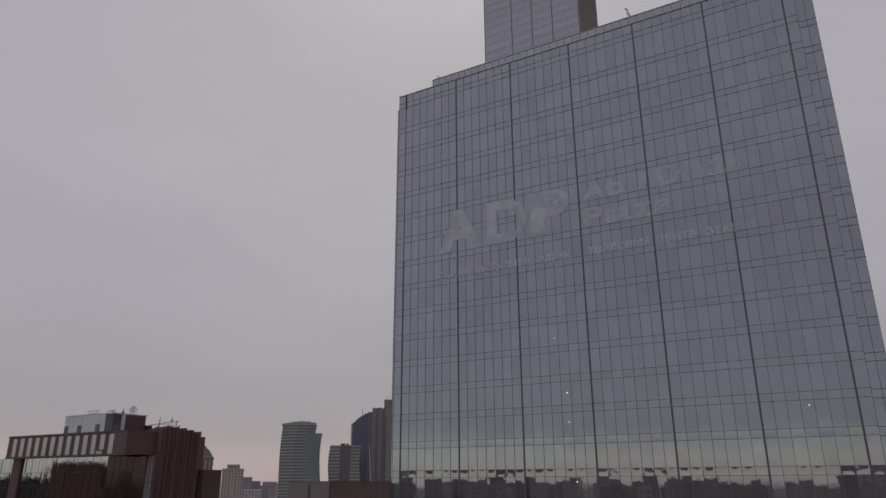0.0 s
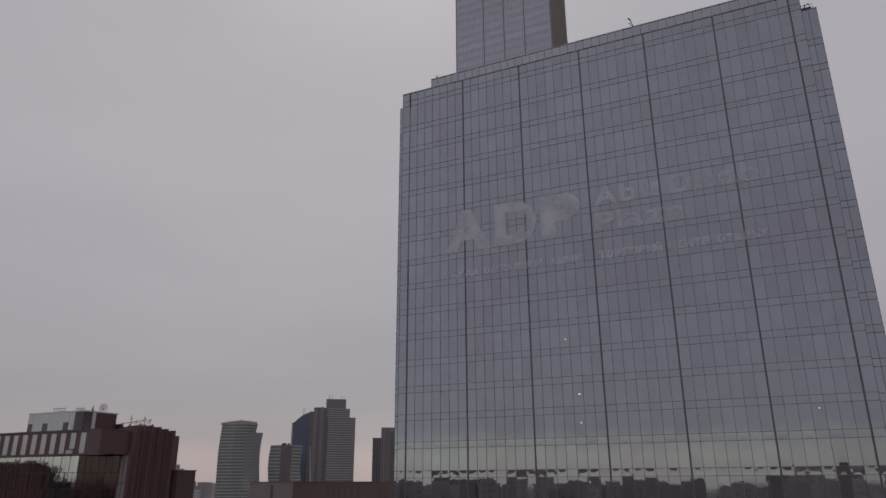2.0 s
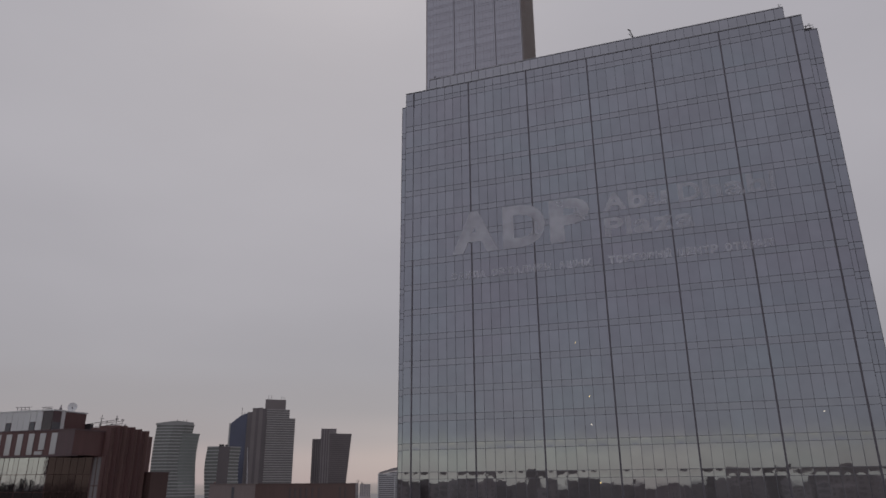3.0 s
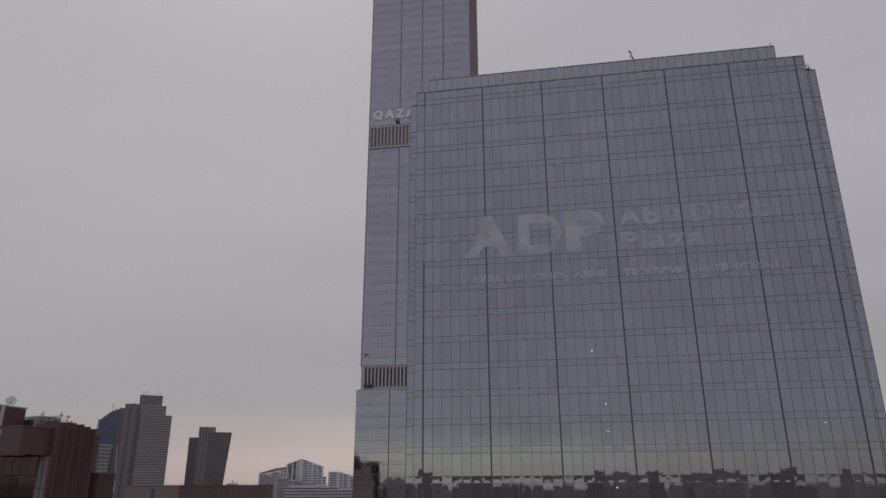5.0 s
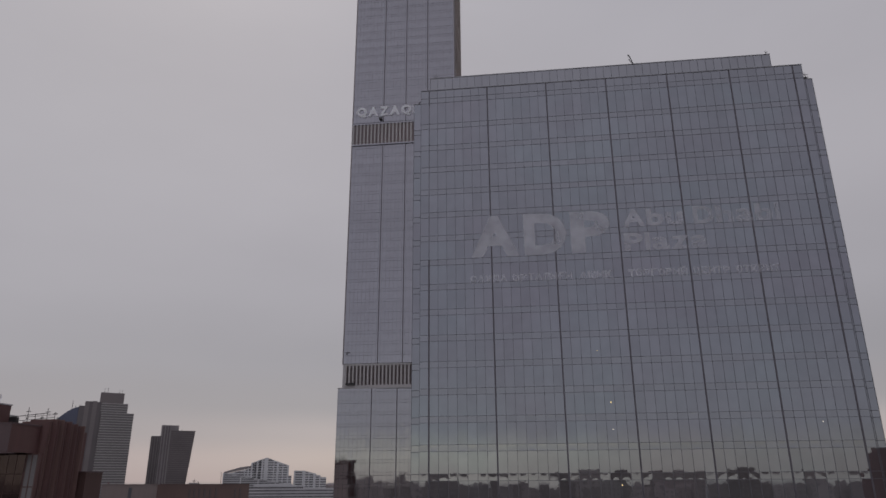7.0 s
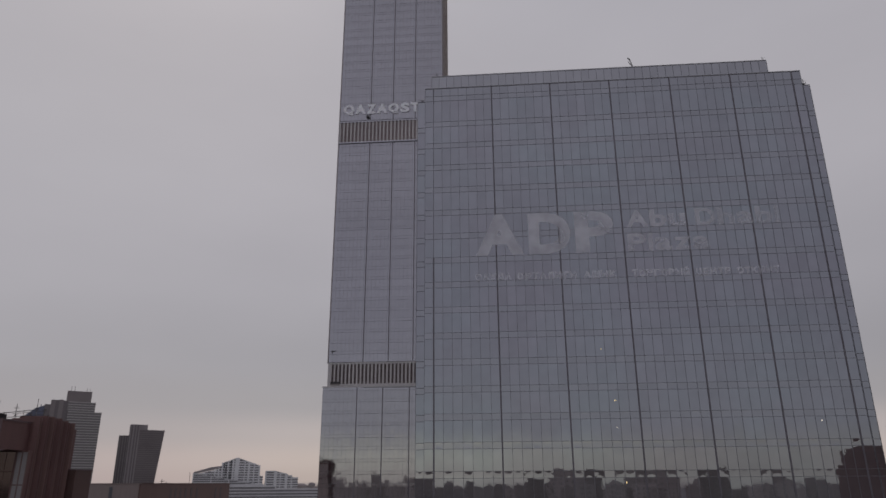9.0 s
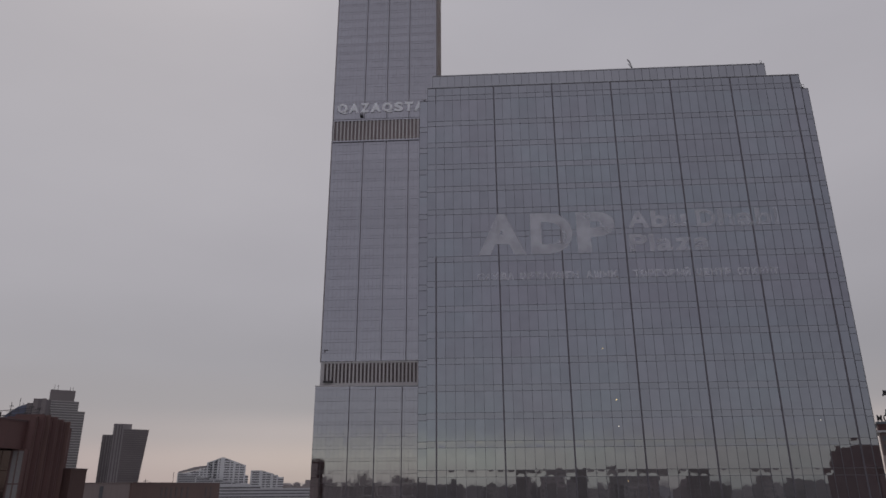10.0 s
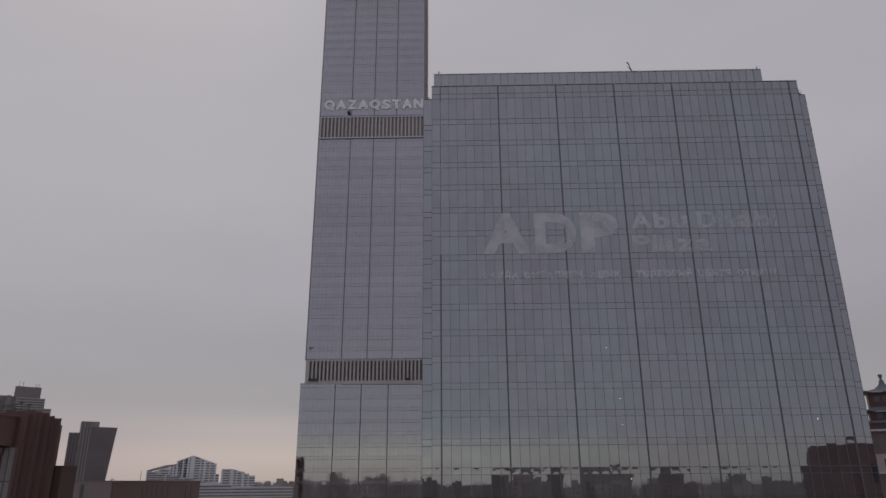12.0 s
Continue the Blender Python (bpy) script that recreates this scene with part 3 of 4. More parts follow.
clad(104.4, 195.2, TX0, TX1, TY, tower, T_LINES)
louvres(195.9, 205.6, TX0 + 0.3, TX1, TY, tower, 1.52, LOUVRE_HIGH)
clad(206.2, TTOP, TX0, TX1, TY, tower, T_LINES)
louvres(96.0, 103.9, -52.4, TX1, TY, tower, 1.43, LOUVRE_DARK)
part("louvre_post", boxed(TX0, -52.3, TY - 0.1, TY + 0.6, 95.6, 104.2), LOUVRE_FIN, tower)
part("louvre_sill", boxed(TX0, TX1, TY - 0.12, TY + 0.4, 94.92, 95.68), LOUVRE_FIN, tower)
# the ribbed side, and plain far sides
bm = bmesh.new()
y = TY + 0.3
while y < TY1:
    box(bm, TX1 - 0.05, TX1 + 0.45, y, y + 0.55, 90, TTOP)
    y += 1.5
tagged(part("side_ribs", bm, SIDE_RIB, tower, "bronze-brown ribbed side of the tower"), kind="stuff")
part("side_wall", boxed(TX1 - 0.2, TX1, TY + 0.1, TY1, 90, TTOP), SIDE_BROWN, tower)
part("side_wall", boxed(TX0, TX0 + 0.2, TY + 0.1, TY1, 90, TTOP), TOWER_GLASS, tower)
part("corner_trim", boxed(TX0 - 0.35, TX0 + 0.05, TY - 0.12, TY + 0.4, 104, TTOP), RIB_GREY, tower)
part("corner_trim", boxed(TX1 - 0.05, TX1 + 0.5, TY - 0.12, TY + 0.3, 104, TTOP), RIB_GREY, tower)
part("roof", boxed(TX0, TX1, TY, TY1, TTOP - 0.3, TTOP + 0.3), COPING, tower)
# the wider base
PY = 143.6
base = tower
part("core", boxed(-54.5, -6.2, PY + 1.5, TY1 + 2, 0, 94.6), CORE, base)
upper = set(tower.children)
clad(52.9, 94.9, -54.7, -6.0, PY, base, (-42.0, -32.5, -22.7))
part("lower_glazing", boxed(-54.7, -6.0, PY, PY + 0.05, 4, 52.8), TOWER_GLASS, base)
part("coping", boxed(-54.9, -5.8, PY - 0.15, PY + 1.0, 94.95, 95.3), LOUVRE_FIN, base)
for ob in tower.children:  # its front stands at a slight angle
    if ob not in upper:
        for v in ob.data.vertices:
            v.co.y += 0.02 * (v.co.x + 54.7)
part("side_wall", boxed(-54.75, -54.6, PY + 0.05, TY1 + 2, 4, 94.9), TOWER_GLASS, base)
part("terrace", boxed(-54.5, -6.2, PY + 0.3, TY1 + 2, 94.62, 94.9), COPING, base)

# the sign on the tower
country = thing("tower_sign", (-31, TY - 0.3, 209), "large white upright capital letters on the tower", "sign")
wx = {"Q": 1.1, "A": 1.08, "Z": 0.95, "S": 0.98, "T": 0.9, "N": 1.0}
word = "QAZAQSTAN"
unit = (52.0 - 10.4 - 8 * 0.55) / sum(wx[c] for c in word)
x = -52.0
for ch in word:
    w = unit * wx[ch]
    lettering("letter", ch, x, x + w, 209.05 - (0.5 if ch == "Q" else 0), 213.5, TY - 0.2, SIGN_WHITE, country, thick=0.05, depth=0.1)
    x += w + 0.55
for x, z in ((-41.5, 207.4), (-50.4, 96.6), (-15.4, 96.6)):
    g = thing("facade_cradle", (x, TY - 0.8, z), "small dark maintenance cradle hung on the tower", "maintenance cradle", "maintenance cradles")
    wd = 0.6 if z > 200 else (1.7 if x < -40 else 0.8)
    part("basket", boxed(x - wd, x + wd, TY - 1.1, TY + 0.2, z - 0.3, z + 0.45), DARK_METAL, g)
    bm = rod(bmesh.new(), (x - wd * 0.8, TY - 0.6, z), (x - wd * 0.8, TY - 0.3, z + 1.6), 0.06)
    rod(bm, (x + wd * 0.8, TY - 0.6, z), (x + wd * 0.8, TY - 0.3, z + 1.6), 0.06)
    part("rope", bm, DARK_METAL, g)

hook = thing("facade_bracket", (-52.2, TY - 0.5, 108.5), "small dark bracket hung on the tower corner", "bracket")
part("arm", boxed(-52.6, -51.0, TY - 0.4, TY - 0.02, 108.45, 108.7), DARK_METAL, hook)
part("hanger", boxed(-52.3, -52.1, TY - 0.4, TY - 0.2, 107.7, 108.45), DARK_METAL, hook)

# ---------------------------------------------------------------- the red-brown complex with the dish on its roof
RY, RX, RZ = 6.5, -75.5, 72.0
red = thing("brown_complex", (-98, 18, 0), "red-brown clad building with a striped upper storey", "building")
part("upper_storey", boxed(-121, RX, RY, 26, 67.2, RZ), RED_CLAD, red)
part("roof_edge", boxed(-121.2, RX + 0.15, RY - 0.15, 26, RZ - 0.02, RZ + 0.25), PLUM_CLAD, red)
part("lower_edge", boxed(-121.2, RX + 0.15, RY - 0.15, RY + 1.4, 66.95, 67.22), PLUM_CLAD, red)
part("end_panel", boxed(-80.1, RX - 0.02, RY - 0.06, RY + 0.1, 67.25, RZ - 0.05), PLUM_CLAD, red)
for i in range(13):
    x = -118.7 + i * 3.10
    if i == 11:
        part("window_strip", boxed(x, x + 1.55, RY - 0.08, RY + 0.1, 68.3, 71.55), STRIP_GLASS, red, "pale upright window strip")
        part("window_strip", boxed(x - 0.9, x + 1.2, RY - 0.1, RY + 0.1, 67.35, 68.0), STRIP_GLASS, red)
    else:
        part("window_strip", boxed(x, x + 1.55, RY - 0.08, RY + 0.1, 67.35, 71.55), STRIP_GLASS, red, "pale upright window strip")
part("back_wall", boxed(-134.5, RX - 1.5, 26.0, 26.5, 0, 69.5), BACK_WALL, red, "grey-brown rear wall, lightened for its mirror image")
# recessed curtain wall below
part("lower_core", prism(bmesh.new(), [(-135, RY + 1.5), (-82.8, RY + 1.5), (-76.8, 13.25), (RX - 1.2, 13.36), (RX - 1.2, 26), (-135, 26)], 0, 66.95), RED_CLAD, red)
groups = ((-134, -119, LIGHT_GLASS), (-115.5, -82.9, LIGHT_GLASS))
for a, b, m in groups:
    n = max(1, round((b - a) / 1.35))
    w = (b - a) / n
    for i in range(n):
        for z0, z1 in ((63.6, 66.9), (60.2, 63.5), (56.0, 60.1)):
            part("curtain_pane", boxed(-w / 2 + 0.05, w / 2 - 0.05, 0, 0.06, z0, z1,
                 m=pose(a + w * (i + 0.5), RY + 1.38, 0, rng.gauss(0, 0.05), 0, rng.gauss(0, 0.15))), m, red)
part("pier", boxed(-119, -115.6, RY + 0.9, RY + 1.6, 40, 66.95), RED_CLAD, red)
# the splayed corner of dark glass
CA, CB = Vector((-82.75, RY + 1.38, 0)), Vector((-76.75, 13.1, 0))
cl = (CB - CA).length
for i in range(6):
    for z0, z1 in ((40, 56.0), (56.1, 60.1), (60.2, 63.5), (63.6, 66.9)):
        c = CA.lerp(CB, (i + 0.5) / 6)
        part("corner_pane", boxed(-cl / 12 + 0.04, cl / 12 - 0.04, 0, 0.08, z0, z1,
             m=pose(c.x, c.y, 0, rng.gauss(0, 0.1), 0, math.degrees(math.atan2(CB.y - CA.y, CB.x - CA.x)) + rng.gauss(0, 0.3))), BROWN_GLASS, red, "dark brown glass pane")
# the glazed slot in front of the first flute
for x0, x1 in ((-76.55, -75.65), (-75.45, -74.5)):
    for z0, z1 in ((61.4, 66.9), (57.0, 61.2)):
        part("slot_pane", boxed(x0, x1, 13.3, 13.36, z0, z1), SLOT_GLASS, red, "pale upright slot window")
part("slot_wall", boxed(RX - 1.2, RX + 1.15, 13.36, 14.1, 30, 67.2), RED_CLAD, red)
for x in (-76.6, -75.55, -74.45):
    part("slot_post", boxed(x - 0.08, x + 0.08, 13.22, 13.36, 40, 67.2), BROWN_CLAD, red)
# the fluted tail with its uneven tops
fy = 14.1
for i in range(11):
    w = 12.0 / 11
    zt = (73.0, 73.1, 73.55, 73.35, 73.6, 73.2, 73.45, 73.0, 73.15, 72.75, 72.9)[i]
    reach = (1.25, 0.95, 1.35, 1.05)[i % 4]
    bm = bmesh.new()
    prism(bm, [(RX - 4, fy), (RX + 0.55, fy), (RX + reach, fy + w * 0.3), (RX + reach - 0.1, fy + w * 0.62), (RX + 0.6, fy + w), (RX - 4, fy + w)], 30, zt)
    part("flute", bm, FLUTE_CLAD if i % 3 == 1 else RED_CLAD, red, "upright folded cladding panel")
    fy += w
part("tail", boxed(RX - 6, RX + 0.45, fy, fy + 1.6, 30, 71.8), RED_CLAD, red)
# thin sheet added over the tail's rear, lightened for the same reflection
part("back_wall", boxed(RX - 5.9, RX + 0.35, fy + 1.6, fy + 1.75, 30, 71.6), BACK_WALL, red)
# the box on the roof
part("roof_box", boxed(-104.2, -86.0, 9.8, 18.6, RZ + 0.2, 76.5), PLUM_CLAD, red)
part("roof_box_cap", boxed(-104.4, -85.8, 9.6, 18.8, 76.5, 76.75), PALE_PANEL, red)
for i in range(9):
    x = -104.1 + i * 1.72
    if i in (0, 3, 7):
        part("cladding_panel", boxed(x, x + 1.62, 9.68, 9.85, 74.3, 76.45), PALE_PANEL, red)
        part("roof_window", boxed(x + 0.1, x + 1.4, 9.74, 9.85, 72.3, 74.2), WIN_DARK, red)
    else:
        part("cladding_panel", boxed(x, x + 1.68, 9.68, 9.85, 72.25, 76.45), PALE_PANEL, red)
part("recess", boxed(-88.5, -85.95, 9.72, 9.9, 72.3, 76.4), DARK_GLASS, red)
part("recess", boxed(-86.2, -85.9, 9.9, 12.0, 72.3, 74.2), WIN_DARK, red)
part("post", boxed(-86.3, -85.85, 12.0, 12.9, 72.2, 76.45), PALE_PANEL, red)
part("side_cladding", boxed(-86.1, -85.88, 13.0, 18.5, 72.25, 76.45), RED_CLAD, red)
# low end block and the stepped one behind
end_block = thing("low_brown_block", (-77, 29.5, 0), "plain dark brown block beside the complex", "building")
part("wall", boxed(-84, -73.2, 26.6, 32.2, 0, 64.0), END_BROWN, end_block)
# the same lightened sheet, added behind the end block
part("back_wall", boxed(-83.9, -73.3, 32.2, 32.35, 0, 63.9), BACK_WALL, end_block)
part("coping", boxed(-84.1, -73.05, 26.5, 32.3, 64.0, 64.2), PLUM_CLAD, end_block)

# roof things
dish = thing("satellite_dish", (-87.4, 15.8, 76.75), "white round satellite dish on the roof box", "satellite dish")
bm = bmesh.new()
prev = None
dm = look((-87.4, 15.8, 77.8), (-20, -70, 87.5))
for r, d in ((0.0, 0.0), (0.35, 0.03), (0.65, 0.1), (0.92, 0.22), (0.98, 0.2)):
    ring = [bm.verts.new(dm @ Vector((max(r, 0.01) * math.cos(a * math.pi / 12), max(r, 0.01) * math.sin(a * math.pi / 12), -d))) for a in range(24)]
    if prev:
        for i in range(24):
            bm.faces.new((prev[i], prev[(i + 1) % 24], ring[(i + 1) % 24], ring[i]))
    prev = ring
part("bowl", bm, DISH_WHITE, dish)
part("stand", rod(bmesh.new(), (-87.4, 15.8, 76.75), (-87.4, 15.8, 77.75), 0.12), DARK_METAL, dish)
horn = thing("roof_vent_post", (-89.3, 14.5, 76.75), "small grey vent post on the roof box", "vent")
bm = rod(bmesh.new(), (-89.3, 14.5, 76.75), (-89.3, 14.5, 78.2), 0.12)
rod(bm, (-89.3, 14.5, 77.0), (-89.3, 14.5, 77.6), 0.28, 8)
part("pipe", bm, RIB_GREY, horn)
for x, wide in ((-98.6, 4.6), (-91.6, 3.0)):
    g = thing("roof_rail", (x, 13, 76.75), "thin dark steel rail frame on the roof box", "roof rail", "roof rails")
    bm = bmesh.new()
    rod(bm, (x - wide / 2, 13, 78.0 if wide > 4 else 77.7), (x + wide / 2, 13, 77.9 if wide > 4 else 77.7), 0.06)
    rod(bm, (x - wide / 2, 14, 77.6), (x + wide / 2, 13, 77.3), 0.05)
    part("bar", bm, DARK_METAL, g)
    for k in range(4):
        u = x - wide / 2 + wide * (k + 0.5) / 4
        part("leg", rod(bmesh.new(), (u, 13, 76.75), (u, 13, 78.0 if wide > 4 else 77.7), 0.05), DARK_METAL, g)
gantry = thing("roof_gantry", (-83, 21, RZ), "dark steel gantry with antenna masts on the roof", "gantry")
bm = bmesh.new()
rod(bm, (-88.6, 20.5, 74.4), (-79.6, 21.5, 75.3), 0.07)
rod(bm, (-86.0, 20.5, 73.7), (-78.6, 21.5, 74.4), 0.06)
rod(bm, (-84.6, 21.0, 74.5), (-78.0, 21.6, 75.0), 0.05)
part("beam", bm, DARK_METAL, gantry)
for x, y, zt in ((-88.4, 20.6, 75.0), (-86.0, 20.6, 74.8), (-83.9, 21.0, 76.4), (-82.4, 21.2, 75.2), (-80.0, 21.4, 76.2), (-78.5, 21.6, 75.4)):
    part("mast", rod(bmesh.new(), (x, y, RZ), (x, y, zt), 0.06), DARK_METAL, gantry)
for x, y, z in ((-83.9, 21.0, 75.6), (-80.0, 21.4, 75.5), (-78.5, 21.6, 75.2)):
    part("antenna", boxed(x - 0.5, x + 0.5, y - 0.05, y + 0.05, z - 0.05, z + 0.05), DARK_METAL, gantry)
for x, y, zt in ((-88.0, 19.6, 73.6), (-87.2, 19.9, 73.2), (-83.3, 20.2, 74.3), (-81.6, 20.6, 73.9), (-80.8, 21.0, 74.5), (-79.2, 21.2, 74.0), (-77.6, 21.6, 74.2)):
    bm = rod(bmesh.new(), (x, y, RZ + 0.1), (x, y, zt), 0.07)
    rod(bm, (x - 0.3, y, zt - 0.2), (x + 0.35, y, zt - 0.1), 0.08)
    tagged(new("roof_pipe", mesh_of("roof_pipe", bm, DARK_METAL)), "short dark steel vent pipe on the roof", "vent pipe", "roof vent pipes")
tagged(new("roof_cabinet", mesh_of("roof_cabinet", boxed(-86.2, -84.6, 18.7, 19.6, RZ + 0.2, 74.3), DARK_METAL)), "small dark roof cabinet beside the gantry", "cabinet")
tagged(new("roof_plinth", mesh_of("roof_plinth", boxed(-83.2, -78.0, 18.7, 22.0, RZ + 0.2, 73.0), RED_CLAD)), "low dark plinth under the roof gantry", "plinth")

# ---------------------------------------------------------------- the low building with slots, and its red lamp
lowb = thing("low_slotted_building", (-114, 150, 0), "low grey and brown flat building with upright slots", "building")
part("front_wall", boxed(-123, -104, 112, 113, 0, 61.6), CONCRETE, lowb)
part("body", boxed(-122.8, -104.3, 113, 187, 0, 61.3), BROWN_CLAD, lowb)
part("side_wall", boxed(-104.3, -103.6, 112.2, 187.4, 0, 61.6), BROWN_CLAD, lowb)
part("coping", boxed(-123.2, -103.4, 111.8, 112.6, 61.6, 61.8), CONCRETE, lowb)
part("coping", boxed(-104.2, -103.4, 112.6, 187.5, 61.6, 61.8), BROWN_CLAD, lowb)
part("door", boxed(-113.6, -112.5, 111.93, 112.1, 40, 60.7), WIN_DARK, lowb)
lamp = thing("roof_warning_lamp", (-121, 112.2, 61.8), "small unlit red warning lamp on the roof corner", "lamp")
part("base", rod(bmesh.new(), (-121, 112.2, 61.78), (-121, 112.2, 62.0), 0.2, 10), DARK_METAL, lamp)
part("lens", rod(bmesh.new(), (-121, 112.2, 62.0), (-121, 112.2, 62.32), 0.17, 10), LAMP_RED, lamp, "dull red lens")
for y in (133.8, 137.4, 141.3, 145.5, 150.2, 155.2, 173.0, 178.0):
    part("slot", boxed(-103.62, -103.52, y - 0.7, y + 0.7, 40, 60.2), LOUVRE_DARK, lowb)
# ---------------------------------------------------------------- far towers


def facing(x, y):
    """The turn of a far building that looks towards the walk."""
    return math.degrees(math.atan2(30 - x, -(-105 - y)))


def banded(parent, outline, z0, z1, storey, slab, glass, white, shift=None, rim=0.5):
    """Storeys of glazing between pale floor bands; shift(z) moves and widens the outline."""
    n = max(1, round((z1 - z0) / storey))
    h = (z1 - z0) / n
    move = shift or (lambda z: (0.0, 0.0, 1.0))
    cx = sum(p[0] for p in outline) / len(outline)
    cy = sum(p[1] for p in outline) / len(outline)

    def ring(z, grow):
        dx, dy, s = move(z)
        out = []
        for px, py in outline:
            d = Vector((px - cx, py - cy))
            d = d * s + d.normalized() * grow
            out.append((cx + d.x + dx, cy + d.y + dy))
        return out
    for i in range(n):
        a = z0 + i * h
        part("glazing", prism(bmesh.new(), ring(a, 0), a, a + h, ring(a + h, 0)), glass, parent)
        part("floor_band", prism(bmesh.new(), ring(a + h - slab, rim), a + h - slab, a + h, ring(a + h, rim)), white, parent)


def rect(cx, cy, w, d, turn):
    """A plan rectangle round a middle, w across the view and d deep."""
    r = radians(turn)
    ux, uy = Vector((math.cos(r), math.sin(r))), Vector((-math.sin(r), math.cos(r)))
    c = Vector((cx, cy))
    return [tuple(c + ux * a * w / 2 + uy * b * d / 2) for a, b in ((-1, -1), (1, -1), (1, 1), (-1, 1))]


def across(cx, cy, turn, u, v):
    r = radians(turn)
    return cx + u * math.cos(r) - v * math.sin(r), cy + u * math.sin(r) + v * math.cos(r)


# the wavy banded tower with a lower shoulder
VT = 43.0  # the view's turn towards the north-west towers
wavy = thing("wavy_banded_tower", (-796, 882, 0), "tall wavy residential tower with pale floor bands", "tower block")


def sway(z):
    k = (150 - z) / 150
    s = 3.0 - 3.0 * k + 2.5 * math.sin(z / 24.0)
    r = radians(VT)
    return s * math.cos(r), s * math.sin(r), 1.0 + 0.05 * math.sin(z / 30.0 + 1.0)


o_main = [across(-797, 882, VT, u, v) for u, v in ((-33, -2), (-8, -16), (10, -17), (38, -4), (33, 22), (-28, 22))]
o_top = [across(-797, 882, VT, u, v) for u, v in ((-33, -2), (-8, -16), (10, -17), (26, -9), (23, 20), (-28, 22))]
banded(wavy, o_main, 0, 145.8, 5.2, 1.7, BAND_GLASS, BAND_WHITE, sway)
banded(wavy, o_top, 145.8, 160.3, 5.0, 1.7, BAND_GLASS, BAND_WHITE, sway)
for k in range(28):
    za, zb = 145.8 * k / 28, 145.8 * (k + 1) / 28 - 0.5
    qa, qb = sway(za), sway(zb)
    fa = [across(-797, 882, VT, u, v) for u, v in ((10.4, -17.2), (38.3, -4.3), (37.4, -2.2), (9.6, -15))]
    part("side_glazing", prism(bmesh.new(), [(x + qa[0], y + qa[1]) for x, y in fa], za, zb, [(x + qb[0], y + qb[1]) for x, y in fa]), GREEN_GLASS, wavy)
profile = [(-31, 159.4), (29, 159.4), (29, 163.8), (4, 166.3), (-8, 165.3), (-31, 161.4)]
bm = bmesh.new()
front = [bm.verts.new((*across(-797, 882, VT, u, -6), z)) for u, z in profile]
back = [bm.verts.new((*across(-797, 882, VT, u, 16), z)) for u, z in profile]
bm.faces.new(front)
bm.faces.new(back[::-1])
for i in range(6):
    bm.faces.new((front[i], back[i], back[(i + 1) % 6], front[(i + 1) % 6]))
bmesh.ops.recalc_face_normals(bm, faces=bm.faces[:])
part("crown", bm, BAND_WHITE, wavy, "slanted pale grey roof crown")
for u, h in ((2, 169.3), (12, 167.3), (17, 168.3)):
    x, y = across(-797, 882, VT, u, 0)
    part("mast", rod(bmesh.new(), (x, y, 162.5), (x, y, h), 0.5), DARK_METAL, wavy)

small = thing("short_banded_tower", (-733, 934, 0), "shorter banded tower with a dark middle strip", "tower block")
VS = 40.0


def sway2(z):
    s = 2.5 * math.sin(z / 20.0) + 1.5
    r = radians(VS)
    return s * math.cos(r), s * math.sin(r), 1.0


banded(small, [across(-733, 934, VS, u, v) for u, v in ((-28, 0), (-8, -12), (8, -12), (27, 2), (24, 24), (-24, 24))], 0, 125, 5.8, 1.8, BAND_GLASS, BAND_WHITE, sway2)
part("dark_strip", prism(bmesh.new(), [across(-733, 934, VS, u, v) for u, v in ((-9, -13.4), (9, -13.4), (9, -5), (-9, -5))], 0, 124.5), SLATE_GLASS, small)
for u in (-6, -2, 4):
    x, y = across(-733, 934, VS, u, 0)
    part("roof_unit", boxed(x - 1.6, x + 1.6, y - 1.6, y + 1.6, 124.8, 128.5), DARK_METAL, small)

# the blue and grey railway tower with its curved shoulder and stepped head
VB = 34.0
BX, BY = -850.0, 1222.0
big = thing("curved_blue_tower", (BX, BY, 0), "tall tower with curved blue glass and banded stepped head", "skyscraper")


def bp(u, v):
    return across(BX, BY, VB, u, v)


bm = bmesh.new()
curve = [(-70, 186), (-62, 194), (-54, 201), (-46, 206), (-36, 210), (-26, 211.5)]
front = [bm.verts.new((*bp(u, -6), z)) for u, z in [(-70, 0)] + curve + [(-26, 0)]]
back = [bm.verts.new((*bp(u, 26), z)) for u, z in [(-70, 0)] + curve + [(-26, 0)]]
bm.faces.new(front[::-1])
bm.faces.new(back)
for i in range(len(front)):
    k = (i + 1) % len(front)
    bm.faces.new((front[i], front[k], back[k], back[i]))
bmesh.ops.recalc_face_normals(bm, faces=bm.faces[:])
part("blue_curve", bm, BLUE_GLASS, big, "curved blue glass flank")
for u in (-63, -56, -49, -42):
    zt = 186 + (u + 70) * 0.9
    part("glass_rib", prism(bmesh.new(), [bp(u - 0.6, -6.8), bp(u + 0.6, -6.8), bp(u + 0.6, -5.5), bp(u - 0.6, -5.5)], 0, zt), BLUE_GLASS, big)
part("white_edge", prism(bmesh.new(), [bp(-72, -8), bp(-69, -8), bp(-69, 28), bp(-72, 28)], 0, 188), BAND_WHITE, big)
for u0, u1, zt, m in ((-36, -26, 212, SLATE_GLASS), (-26, -18, 221, BIG_RIB), (-18, -12, 221, SLATE_GLASS), (-12, -4, 222, BIG_RIB), (-4, 6, 220, SLATE_GLASS)):
    part("ribbed_bay", prism(bmesh.new(), [bp(u0, -9), bp(u1, -9), bp(u1, 24), bp(u0, 24)], 0, zt), m, big)
